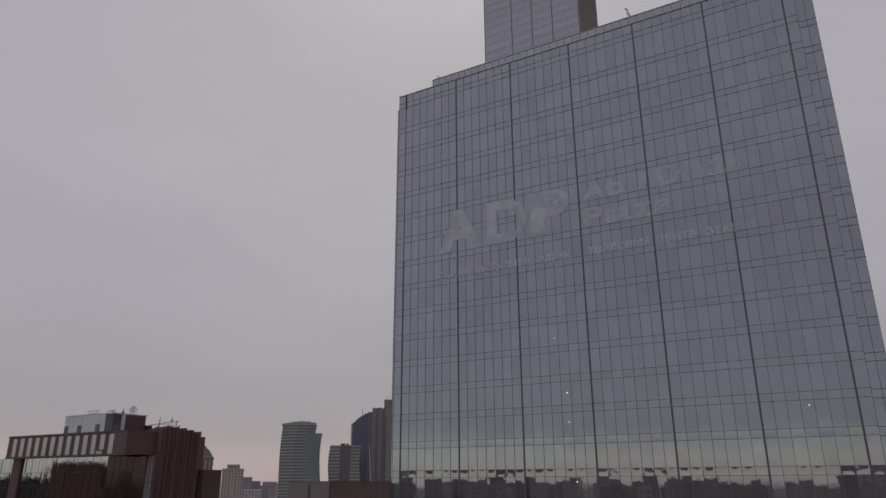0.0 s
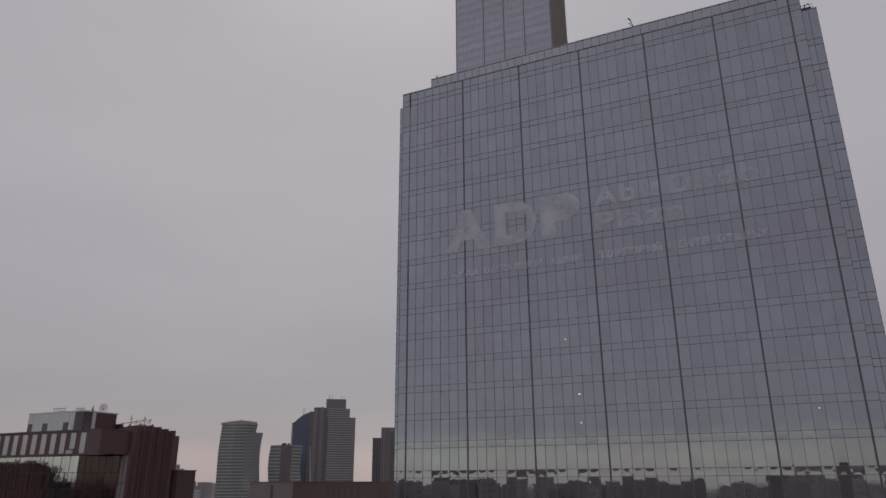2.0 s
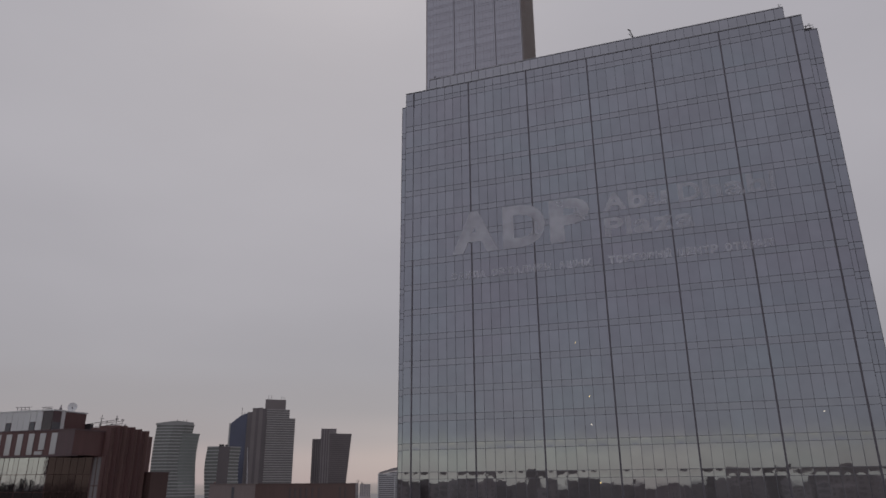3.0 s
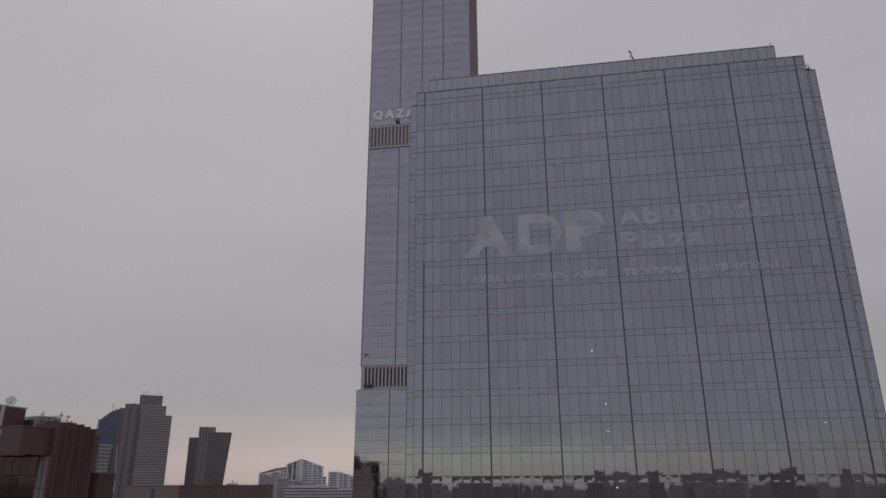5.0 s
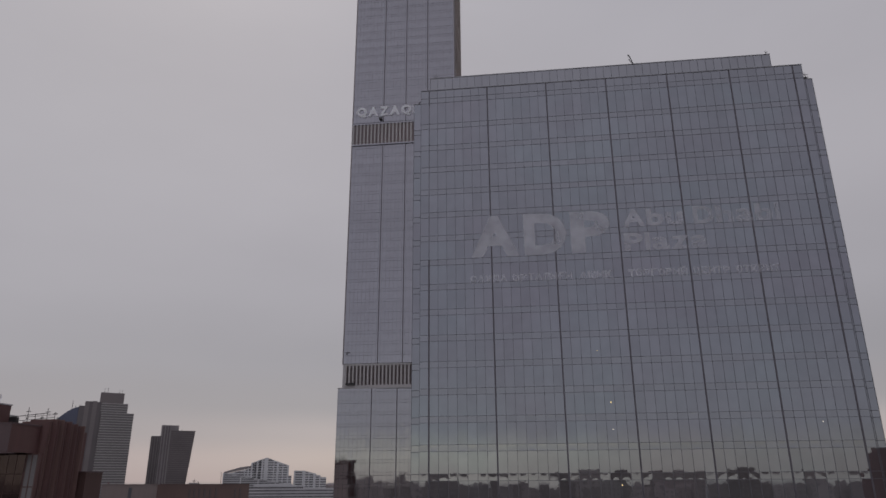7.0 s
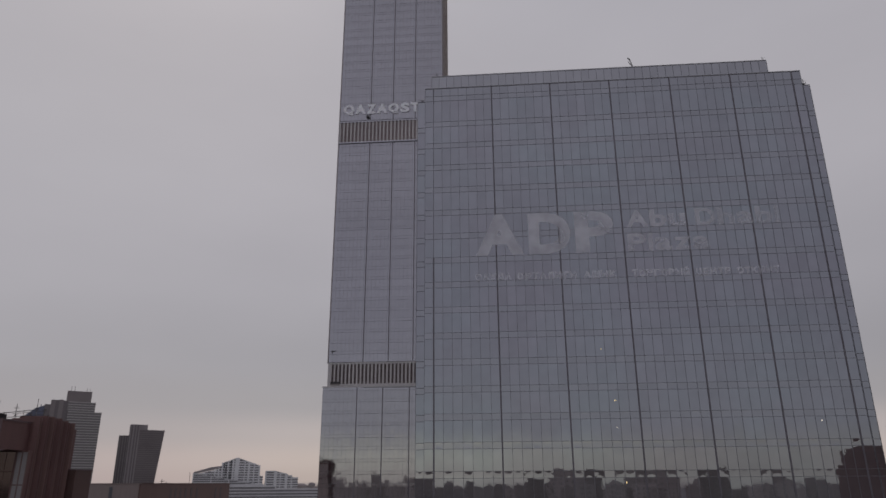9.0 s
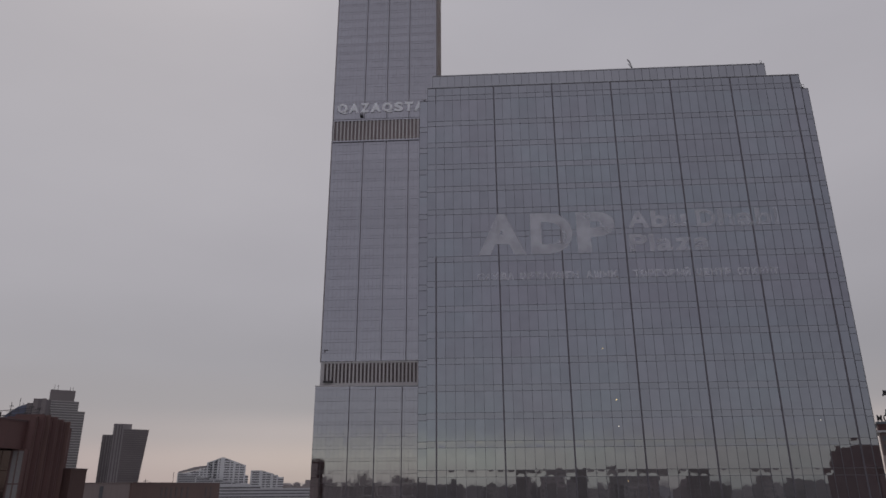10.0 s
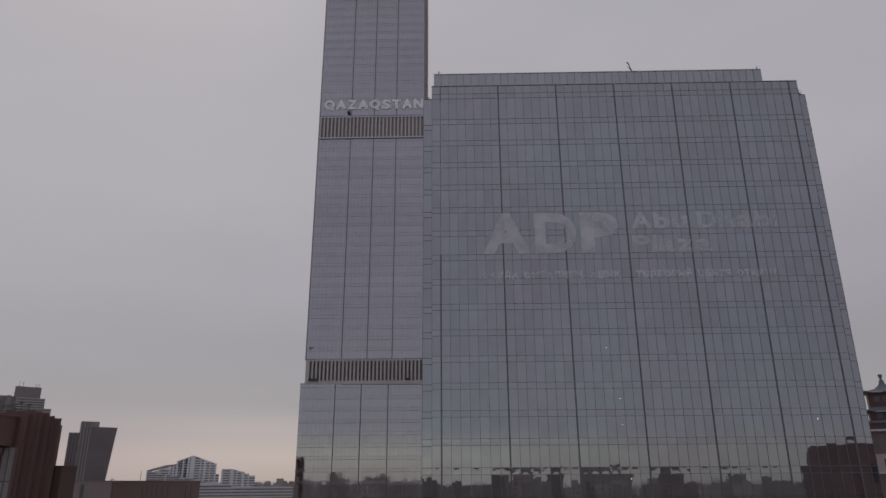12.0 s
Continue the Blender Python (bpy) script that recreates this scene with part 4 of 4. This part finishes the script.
# a glint on the curved glass, modelled as a white solid strip
part("glint_strip", prism(bmesh.new(), [bp(u, v) for u, v in ((-25.8, -10.2), (-23.8, -10.2), (-23.8, -8.8), (-25.8, -8.8))], 50, 138, [bp(u, v) for u, v in ((-30.8, -10.2), (-29.8, -10.2), (-29.8, -8.8), (-30.8, -8.8))]), SNOW_EDGE, big, "pale slanting strip that paints a glint on the dark glass")
banded(big, [bp(6, -12), bp(66, -6), bp(64, 24), bp(6, 24)], 0, 200, 5.0, 1.7, BIG_GLASS, BIG_BAND)
banded(big, [bp(4, -10), bp(53, -5), bp(51, 20), bp(4, 20)], 200, 219, 4.8, 1.7, BIG_GLASS, BIG_BAND)
part("head", prism(bmesh.new(), [bp(0, -8), bp(44, -4), bp(44, 18), bp(0, 18)], 219, 240), BIG_RIB, big)
for u in (6, 12, 34, 39):
    x, y = bp(u, 0)
    part("mast", rod(bmesh.new(), (x, y, 239.5), (x, y, 250 if u < 20 else 247), 0.4), DARK_METAL, big)
x, y = bp(-48, 0)
part("mast", rod(bmesh.new(), (x, y, 203), (x, y, 222), 0.5), DARK_METAL, big)

# the flaring grey slab
VE = 30.0
EX, EY = -745.0, 1345.0
slab = thing("flaring_slab_tower", (EX, EY, 0), "grey slab tower leaning outwards with a stepped top", "skyscraper")


def ep(u, v):
    return across(EX, EY, VE, u, v)


part("side_slab", prism(bmesh.new(), [ep(-47, 0), ep(-27, -6), ep(-27, 30), ep(-47, 30)], 0, 160), SLATE_GLASS, slab)
n = 40
for i in range(n):
    a, b = 172 * i / n, 172 * (i + 1) / n

    def ro(z, g=0.0):
        w = 26 + 15 * (z / 176)
        return [ep(-10 - g, -8 - g), ep(w + g, -2 - g), ep(w + g, 26), ep(-10, 26)]
    part("glazing", prism(bmesh.new(), ro(a), a, b, ro(b)), SLATE_GLASS, slab)
    part("floor_band", prism(bmesh.new(), ro(b - 1.3, 0.4), b - 1.3, b, ro(b, 0.4)), BIG_RIB, slab)
for u in (-44, -39, -34, -30):
    part("pale_strip", prism(bmesh.new(), [ep(u - 0.7, -7 + (u + 30) * -0.35), ep(u + 0.7, -7.4 + (u + 30) * -0.35), ep(u + 0.7, 2), ep(u - 0.7, 2)], 0, 158), RIB_GREY, slab)
part("front_slab", prism(bmesh.new(), [ep(-28, -10), ep(-9, -10), ep(-9, 26), ep(-28, 26)], 0, 182), RIB_GREY, slab)
for u in (-24, -18, -13):
    part("dark_strip", prism(bmesh.new(), [ep(u - 1.2, -10.6), ep(u + 1.2, -10.6), ep(u + 1.2, -9), ep(u - 1.2, -9)], 0, 180.5), SLATE_GLASS, slab)
part("top_step", prism(bmesh.new(), [ep(-28, -8), ep(6, -6), ep(6, 22), ep(-28, 22)], 171.5, 182.5), RIB_GREY, slab)


# stepped white apartment houses
def white_house(cx, cy, turn, steps, label, piers=(), pitch=4.6, slab=WHITE_SLAB):
    h = thing("white_apartment_house", (cx, cy, 0), label, "apartment house", "white apartment houses")
    for u0, u1, zt in steps:
        o = [across(cx, cy, turn, u, v) for u, v in ((u0, -9), (u1, -9), (u1, 9), (u0, 9))]
        part("wall", prism(bmesh.new(), [across(cx, cy, turn, u, v) for u, v in ((u0, -7.6), (u1, -7.6), (u1, 8), (u0, 8))], 0, zt - 0.4), HOUSE_WIN, h)
        z = pitch * int(zt / pitch)
        if zt - z > 2.6:
            bm = prism(bmesh.new(), o, zt - 1.3, zt)
        else:
            bm = prism(bmesh.new(), o, z - 0.5 * pitch, zt)
            z -= pitch
        while z > 30:
            prism(bm, o, z - 0.5 * pitch, z)
            z -= pitch
        tagged(part("balcony_band", bm, slab, h), kind="stuff")
    for u, w, zt in piers:
        part("pier", prism(bmesh.new(), [across(cx, cy, turn, u + a, b) for a, b in ((0, -10), (w, -10), (w, -6), (0, -6))], 0, zt), WHITE_SLAB, h)
    return h


VW = 21.0
gable = [(-66 + 5.1 * k, -60.9 + 5.1 * k, 81.5 + 1.15 * k) for k in range(10)]
gable += [(-15 + 4 * k, -11 + 4 * k, 102.8 + 1.5 * k) for k in range(6)] + [(9, 18, 111.6)]
gable += [(18 + 5 * k, 23 + 5 * k, 110.3 - 1.75 * k) for k in range(8)] + [(58, 64, 78)]
gabled = white_house(-530, 1292, VW, gable, "white gabled apartment house with balcony bands",
                     [(-16, 3, 102.3), (-5, 2.5, 105.3), (4, 3, 108.8), (9, 8, 112.1), (27, 2, 106.8), (34, 4, 104.8), (55, 3, 96.8)])
for u in (-11.5, -7.5, -0.5, 2.0):
    for k in range(9):
        z = 99.8 + 0.35 * (u + 12) - 5.2 * k
        part("window", prism(bmesh.new(), [across(-530, 1292, VW, u + a, b) for a, b in ((-1.1, -10.3), (1.1, -10.3), (1.1, -8), (-1.1, -8))], z - 1.2, z + 1.2), WIN_DARK, gabled)
for u, w, zt in ((-29, 2.2, 92), (-22, 2.2, 93.5), (45, 2.0, 101)):
    part("pier", prism(bmesh.new(), [across(-530, 1292, VW, u + a, b) for a, b in ((0, -10), (w, -10), (w, -6), (0, -6))], 0, zt), WHITE_SLAB, gabled)
bm = bmesh.new()
lo_ring = [(-67, 82.1), (-15, 93.1), (-15, 96.5), (-36, 94.1), (-67, 85.1)]
front = [bm.verts.new((*across(-530, 1292, VW, u, -10), z)) for u, z in lo_ring]
back = [bm.verts.new((*across(-530, 1292, VW, u, 10), z)) for u, z in lo_ring]
bm.faces.new(front)
bm.faces.new(back[::-1])
for i in range(5):
    bm.faces.new((front[i], back[i], back[(i + 1) % 5], front[(i + 1) % 5]))
bmesh.ops.recalc_face_normals(bm, faces=bm.faces[:])
part("slanted_roof", bm, RIB_GREY, gabled, "slanted brown-grey wing roof")
white_house(-438, 1330, VW, [(-30, -8, 87.5), (-8, -2, 86), (-2, 4, 84.5), (4, 10, 83), (10, 14, 81), (14, 22, 79), (22, 34, 75)],
            "smaller white gabled apartment house with balcony bands", [(-31, 3, 87.5), (-14, 6, 87.5), (-2, 2, 84.5), (8, 5, 82), (20, 2.5, 78.5)])
white_house(-420, 1240, VW, [(-100, 0, 58), (0, 112, 54)], "long low white apartment house with balcony bands", pitch=5.4, slab=LOW_SLAB)
white_house(-500, 1220, VW, [(-10, 62, 62)], "mid-height white apartment house with balcony bands", pitch=5.4, slab=LOW_SLAB)


tx, ty = across(-530, 1292, VW, 0, -30)
white_house(tx, ty, VW, [(-66 + 8.2 * k, -57.8 + 8.2 * k, 82.5 - 1.45 * k) for k in range(16)], "white terraced apartment block stepping down before the gabled house",
            [(-67, 1.6, 82.5), (-34, 1.6, 76.2), (-1, 1.6, 70.6), (32, 1.6, 64.8)], pitch=3.9, slab=LOW_SLAB)


# cream and grey houses near the horizon
def plain_house(x, y, w, d, z, turn, wall, label, crown=0.0, group="far houses", pane=WIN_DARK, tight=1.0):
    h = thing("far_house", (x, y, 0), label, "apartment house", group)
    part("wall", prism(bmesh.new(), rect(x, y, w, d, turn), 0, z), wall, h)
    if crown:
        part("crown", prism(bmesh.new(), rect(x, y, w * 0.6, d * 0.6, turn), z, z + crown), wall, h)
    r = radians(turn)
    nx, nz = max(2, int(w / 5 / tight)), max(2, int((z - 30) / 4.5 / tight))
    bm = bmesh.new()
    for i in range(nx):
        for k in range(nz):
            u, zz = -w / 2 + w * (i + 0.5) / nx, z - 3.5 * tight - k * 4.5 * tight
            prism(bm, [across(x, y, turn, u + a, -d / 2 + b) for a, b in ((-1.2 * tight, -0.15), (1.2 * tight, -0.15), (1.2 * tight, 0.3), (-1.2 * tight, 0.3))], zz - 1.4 * tight, zz + 1.0 * tight)
            if tight < 1:
                part("window", bm, pane, h)
                bm = bmesh.new()
    if tight < 1:
        bm.free()
    else:
        tagged(part("glazing", bm, pane, h), kind="stuff")
    return h


cream = plain_house(-525, 471, 22, 18, 75.7, 46, CREAM, "cream high-rise apartment house with a stepped crown", 4.7, pane=CREAM_WIN, tight=0.62)
for u in (-11.0, -5.9, -0.4, 5.1, 10.2):
    part("pilaster", prism(bmesh.new(), [across(-525, 471, 46, u + a, b) for a, b in ((0, -9.5), (0.8, -9.5), (0.8, -8.9), (0, -8.9))], 30, 75.9), CREAM, cream)
for u in (-4.8, -1.6, 1.6, 4.8):
    part("crown_window", prism(bmesh.new(), [across(-525, 471, 46, u + a, b) for a, b in ((-0.8, -5.6), (0.8, -5.6), (0.8, -5.2), (-0.8, -5.2))], 76.4, 79.4), CREAM_WIN, cream)
part("cornice", prism(bmesh.new(), [across(-525, 471, 46, a, b) for a, b in ((-11.5, -9.6), (11.5, -9.6), (11.5, 9), (-11.5, 9))], 75.7, 76.1), CREAM, cream)
step_b = thing("mansard_house", (-140, 86, 0), "pink stone house with a grey curved mansard roof", "house")


def sp(u, v):
    return across(-136.6, 81.2, 47, u, v)


part("wall", prism(bmesh.new(), [sp(-9, 0), sp(4.3, 0), sp(4.3, 9), sp(-9, 9)], 0, 69.3), DUSK_STONE, step_b)
part("cornice", prism(bmesh.new(), [sp(-9.2, -0.35), sp(4.5, -0.35), sp(4.5, 9.2), sp(-9.2, 9.2)], 69.3, 69.8), SLATE_ROOF, step_b)
levels = ((69.8, 4.1), (70.9, 3.7), (71.0, 3.4), (72.3, 2.7), (72.4, 2.3), (74.3, 0.6))
for (za, ua), (zb, ub) in zip(levels, levels[1:]):
    la, lb = -9.4 + 1.1 * (za - 69.8), -9.4 + 1.1 * (zb - 69.8)
    part("roof", prism(bmesh.new(), [sp(la, 0.1), sp(ua, 0.1), sp(ua, 9), sp(la, 9)], za, zb, [sp(lb, 0.3), sp(ub, 0.3), sp(ub, 9), sp(lb, 9)]), SLATE_ROOF, step_b)
for u in (-0.4, 1.0, 2.4, 3.7):
    part("pilaster", prism(bmesh.new(), [sp(u + a, b) for a, b in ((0, -0.3), (0.45, -0.3), (0.45, 0.1), (0, 0.1))], 40, 69.2), PINK_WALL, step_b)
for x, y, w, z in ((-999, 966.5, 19, 73), (-986.5, 979, 16, 65.4), (-975, 990, 18, 57)):
    plain_house(x, y, w, 20, z, 45, BLUE_GREY, "distant blue-grey apartment block near the horizon", 0, pane=HOUSE_WIN)
plain_house(-640, 605, 42, 16, 53.5, 45, CREAM, "low pinkish apartment house with small windows", 0, pane=HOUSE_WIN, tight=0.8)
for az, dist, z, w in ((-42.4, 1900, 65, 34), (-41.6, 2000, 63, 30), (-40.9, 2050, 64, 30), (-16.2, 2300, 61, 36), (-15.4, 2400, 64, 22),
                       (-14.5, 2450, 61, 40), (-13.6, 2350, 66, 18), (-12.8, 2300, 61, 40), (-12.0, 2500, 62, 44), (-39.6, 2000, 65, 40), (-26.4, 1900, 66, 20), (-25.6, 2100, 63, 30), (-20.8, 2000, 62, 40)):
    a = radians(az)
    plain_house(30 + dist * math.sin(a), -105 + dist * math.cos(a), w, 20, z, -az, HAZE_BLOCK, "distant apartment block near the horizon, haze-grey in its colour", rng.choice((0, 3)))

for i in range(26):
    az, dist = -17.2 + 6.2 * (i + rng.random()) / 26, rng.uniform(1500, 2600)
    a = radians(az)
    plain_house(5 + dist * math.sin(a), -110 + dist * math.cos(a), rng.uniform(9, 26), 20, 61 + dist * (0.0055 if i in (13, 21) else rng.uniform(-0.005, 0.0012)), -az, FAR_WALL, "low hazy pink-grey block near the horizon", rng.choice((0, 0, 3)), pane=BAND_WHITE)
for x, y, zt, r, arm in ((-1121, 2230, 80, 1.0, 6.0), (-1098, 2215, 71, 1.5, 4.0), (-1147, 2500, 106, 0.8, 0.0), (-1122, 2500, 100, 1.0, 3.0)):
    m = thing("far_mast", (x, y, 0), "thin dark distant mast above the roofs", "mast", "far masts")
    part("pole", rod(bmesh.new(), (x, y, 0), (x, y, zt), r), DARK_METAL, m)
    if arm:
        part("arm", rod(bmesh.new(), (x - arm, y, zt - 7), (x + arm * 1.4, y, zt - 6.4), 0.9), DARK_METAL, m)

# ---------------------------------------------------------------- the pagoda-roofed hotel
PGX, PGY = 123.2, 91.0
hotel = thing("pagoda_hotel", (PGX, PGY, 0), "dusky pink hotel with a dark red pagoda on its roof", "hotel")
PT = 27.0
part("wall", prism(bmesh.new(), [across(PGX, PGY, -PT, u, v) for u, v in ((-8.0, -5), (16, -5), (16, 12), (-8.0, 12))], 0, 73.7), PINK_WALL, hotel)
for k in range(2):
    for i in range(9):
        u, z = -7.0 + i * 2.6, 71.9 - k * 2.3
        part("window", prism(bmesh.new(), [across(PGX, PGY, -PT, u + a, -5 + b) for a, b in ((-0.55, -0.06), (0.55, -0.06), (0.55, 0.2), (-0.55, 0.2))], z - 0.6, z + 0.6), WIN_DARK, hotel)


part("pale_storey", prism(bmesh.new(), [across(PGX, PGY, -PT, u, v) for u, v in ((-8.1, -5.2), (16.1, -5.2), (16.1, 12), (-8.1, 12))], 62.9, 67.5), DUSK_STONE, hotel, "paler stone storey with a snowy ledge")
part("snow_ledge", prism(bmesh.new(), [across(PGX, PGY, -PT, u, v) for u, v in ((-8.6, -5.8), (16.4, -5.8), (16.4, 12), (-8.6, 12))], 62.4, 62.9), SNOW_EDGE, hotel)
for i in range(6):
    u = -6.4 + i * 4.0
    part("window", prism(bmesh.new(), [across(PGX, PGY, -PT, u + a, -5.2 + b) for a, b in ((-0.9, -0.06), (0.9, -0.06), (0.9, 0.2), (-0.9, 0.2))], 64.1, 66.3), WIN_DARK, hotel)


def pagoda_roof(z0, z1, r0, r1, parent, up=0.9):
    """A hipped roof with hollow slopes and lifted corners."""
    bm = bmesh.new()
    rows = []
    for i in range(7):
        t = i / 6
        r = r0 + (r1 - r0) * (1 - (1 - t) ** 1.8) if r1 < r0 else r0
        z = z0 + (z1 - z0) * t ** 1.5
        row = []
        for s in range(4):
            for q in range(6):
                w = q / 6 * 2 - 1
                corner = abs(w) ** 3
                u, v = ((w, -1), (1, w), (-w, 1), (-1, -w))[s]
                x, y = across(PGX, PGY, -PT, u * r, v * r)
                row.append(bm.verts.new((x, y, z + up * corner * (1 - t) ** 2)))
        rows.append(row)
    for a, b in zip(rows, rows[1:]):
        for i in range(24):
            f = bm.faces.new((a[i], a[(i + 1) % 24], b[(i + 1) % 24], b[i]))
    bm.faces.new(rows[-1])
    bm.faces.new(rows[0][::-1])
    part("roof", bm, PAGODA_ROOF, parent, "blue-grey tiled roof with lifted corners")
    bm = bmesh.new()
    for s, q in ((0, -0.55), (0, 0.1), (3, -0.3), (3, 0.4)):
        r = r0 + 0.05
        pts = [(q * r, -r), ((q + 0.45) * r, -r), ((q + 0.45) * r, -r + 0.35), (q * r, -r + 0.35)] if s == 0 else [(-r, q * r), (-r + 0.35, q * r), (-r + 0.35, (q + 0.45) * r), (-r, (q + 0.45) * r)]
        prism(bm, [across(PGX, PGY, -PT, a, b) for a, b in pts], z0 + 0.05, z0 + 0.28)
    part("eave_snow", bm, SNOW_EDGE, parent, "thin white snow on the eave")


def square(r):
    return [across(PGX, PGY, -PT, u * r, v * r) for u, v in ((-1, -1), (1, -1), (1, 1), (-1, 1))]


part("deck", prism(bmesh.new(), [across(PGX, PGY, -PT, u, v) for u, v in ((-8.4, -5.6), (16.4, -5.6), (16.4, 12), (-8.4, 12))], 75.7, 76.3), PAGODA_ROOF, hotel)
part("upper_wall", prism(bmesh.new(), [across(PGX, PGY, -PT, u, v) for u, v in ((-8.2, -5.2), (16.2, -5.2), (16.2, 12), (-8.2, 12))], 73.7, 75.7), PAGODA_RED, hotel)
part("ledge", prism(bmesh.new(), [across(PGX, PGY, -PT, u, v) for u, v in ((-8.5, -5.7), (16.5, -5.7), (16.5, 12), (-8.5, 12))], 73.5, 74.0), SNOW_EDGE, hotel)
part("lower_storey", prism(bmesh.new(), square(4.5), 76.3, 79.1), PAGODA_RED, hotel)
pagoda_roof(78.6, 80.5, 5.6, 4.1, hotel)
part("middle_storey", prism(bmesh.new(), square(4.2), 80.1, 84.3), PAGODA_RED, hotel)
for u in (-2.2, 0, 2.2):
    for z, rr in ((77.7, 4.5), (82.3, 4.2)):
        part("lattice_window", prism(bmesh.new(), [across(PGX, PGY, -PT, u + a, -rr + b) for a, b in ((-0.7, -0.08), (0.7, -0.08), (0.7, 0.2), (-0.7, 0.2))], z - 0.7, z + 0.7), WIN_DARK, hotel)
pagoda_roof(83.9, 87.7, 5.3, 0.5, hotel, 0.7)
part("finial", rod(bmesh.new(), (PGX, PGY, 87.5), (PGX, PGY, 88.7), 0.35, 8), PAGODA_ROOF, hotel)
part("finial", rod(bmesh.new(), (PGX, PGY, 88.6), (PGX, PGY, 89.4), 0.55, 8), PAGODA_ROOF, hotel)
roof_sign = thing("roof_sign", (118.5, 94, 76.3), "dark upright roof letters on a low deck", "sign")
for ch, u in (("M", -7.9), ("O", -6.4)):
    x, y = across(PGX, PGY, -PT, u, -5.3)
    lettering("letter", ch, x, x + 1.25, 76.3, 78.1, y, DARK_METAL, roof_sign, thick=0.01, depth=0.2)

# ---------------------------------------------------------------- the city behind the walk, seen in the glass
big_back = thing("brown_house_behind", (160, -160, 0), "large dark red-brown building facing the glass block", "building")
part("wall", boxed(137.8, 205, -175, -137, 0, 71.2), FAR_BROWN, big_back)
part("roof_storey", boxed(139.2, 200, -172, -139, 71.2, 73.0), FAR_BROWN, big_back)
part("shoulder", boxed(134, 137.8, -170, -138, 0, 66.0), FAR_BROWN, big_back)
for x in range(143, 203, 6):
    part("window", boxed(x, x + 2.4, -137.0, -136.9, 60, 66), WIN_DARK, big_back)
row_back = thing("low_brown_row_beyond", (-300, -135, 0), "low dark brown row with uneven roofs", "building")
part("wall", boxed(-440, -331.2, -139, -130, 0, 61.6), DARK_BROWN, row_back)
part("wall", boxed(-281.3, -237.4, -139, -130, 0, 59.2), DARK_BROWN, row_back)
for i in range(46):
    x = -438 + 5.3 * i
    if not -336 < x < -282 and x < -243:
        z = 61.3 if x < -300 else 59.1
        part("roof_unit", boxed(x, x + rng.uniform(1.2, 4.6), -136, -132, z, z + 0.5 + rng.expovariate(1.1)), DARK_BROWN, row_back)
# added out of view, to darken what the brown complex's glass mirrors
tall_back = thing("added_dark_reflector", (-195, -135, 0), "tall dark brown block added out of view to darken reflections", "building")
part("wall", boxed(-237, -150, -140, -129.5, 0, 75.0), PLUM_CLAD, tall_back)
part("coping", boxed(-237.3, -149.7, -140.3, -129.2, 75.0, 75.4), PLUM_CLAD, tall_back)
west_back = thing("brown_house_beyond", (-319, -150, 0), "long dark brown house facing the striped building", "building")
part("wall", boxed(-331, -281.5, -139, -130, 0, 69.6), RED_CLAD, west_back)
part("roof_storey", boxed(-327, -286, -138, -131, 69.6, 71.4), RED_CLAD, west_back)
for i in range(18):
    x = -330 + 2.6 * i
    part("roof_unit", boxed(x, x + rng.uniform(0.8, 1.9), -135, -132, 69.5, 71.2 + rng.uniform(0, 1.5)), RED_CLAD, west_back)


def city_house(cx, cy, a0, a1, d, rise, wall, label, crown=0.0):
    """A house that spans the headings a0 to a1, south of the walk at a distance d, rising that many degrees over the eye."""
    a = radians((a0 + a1) / 2)
    plain_house(cx + d * math.sin(a), -cy - d * math.cos(a), d * radians(a1 - a0), rng.uniform(14, 24), 61.3 + d * math.tan(radians(rise)), math.degrees(a) + 180, wall, label, crown,
                "city houses behind the walk", CITY_PALE_WIN if wall is CITY_PALE else CITY_WIN)


# the taller ones, by heading and rise
for a0, a1, rise in ((-33.2, -32.2, 0.7), (-31.5, -30.2, 0.45), (-29.2, -27.8, 0.35), (-26.5, -25.1, 0.75), (-24.9, -23.7, 0.35), (-23.5, -21.6, 0.38), (-20.4, -19.0, 0.6), (-18.0, -17.0, 0.7),
                     (-13.0, -11.9, 0.3), (-11.9, -9.3, 0.55), (-6.8, -6.2, 0.3), (-0.4, 0.4, 0.6)):
    city_house(62, -94.4, a0, a1, rng.uniform(700, 1100), rise, CITY, "dark distant city block behind the walk")
for a0, a1, rise in ((-10.8, -9.7, 0.6), (2.6, 3.6, 0.35), (4.3, 6.1, 0.6), (6.8, 8.1, 0.62), (9.6, 13.7, 0.55), (15.2, 17.0, 0.6), (20.0, 21.2, 0.4)):
    city_house(2.4, -110, a0, a1, rng.uniform(700, 1100), rise + 0.3, CITY, "dark distant city block behind the walk")
# the low rest, lower still towards the east
for i in range(190):
    a = -80 + 160 * (i + rng.random()) / 190
    d = rng.uniform(500, 1600)
    low = rng.uniform(-0.05, 0.32) if a < -16 else rng.uniform(-0.2, 0.1) if a > 16 or a < -1 or i % 3 else rng.uniform(-0.1, 0.36)
    city_house(30, -105, a, a + (rng.uniform(0.5, 1.6) if i % 5 else rng.uniform(2.0, 4.5)), d, low, CITY_PALE if i % 3 == 0 or a > 16 else CITY, "distant city house paled with painted haze" if i % 3 == 0 or a > 16 else "dull distant city house", rng.choice((0, 0, 2.0, 3.5)))
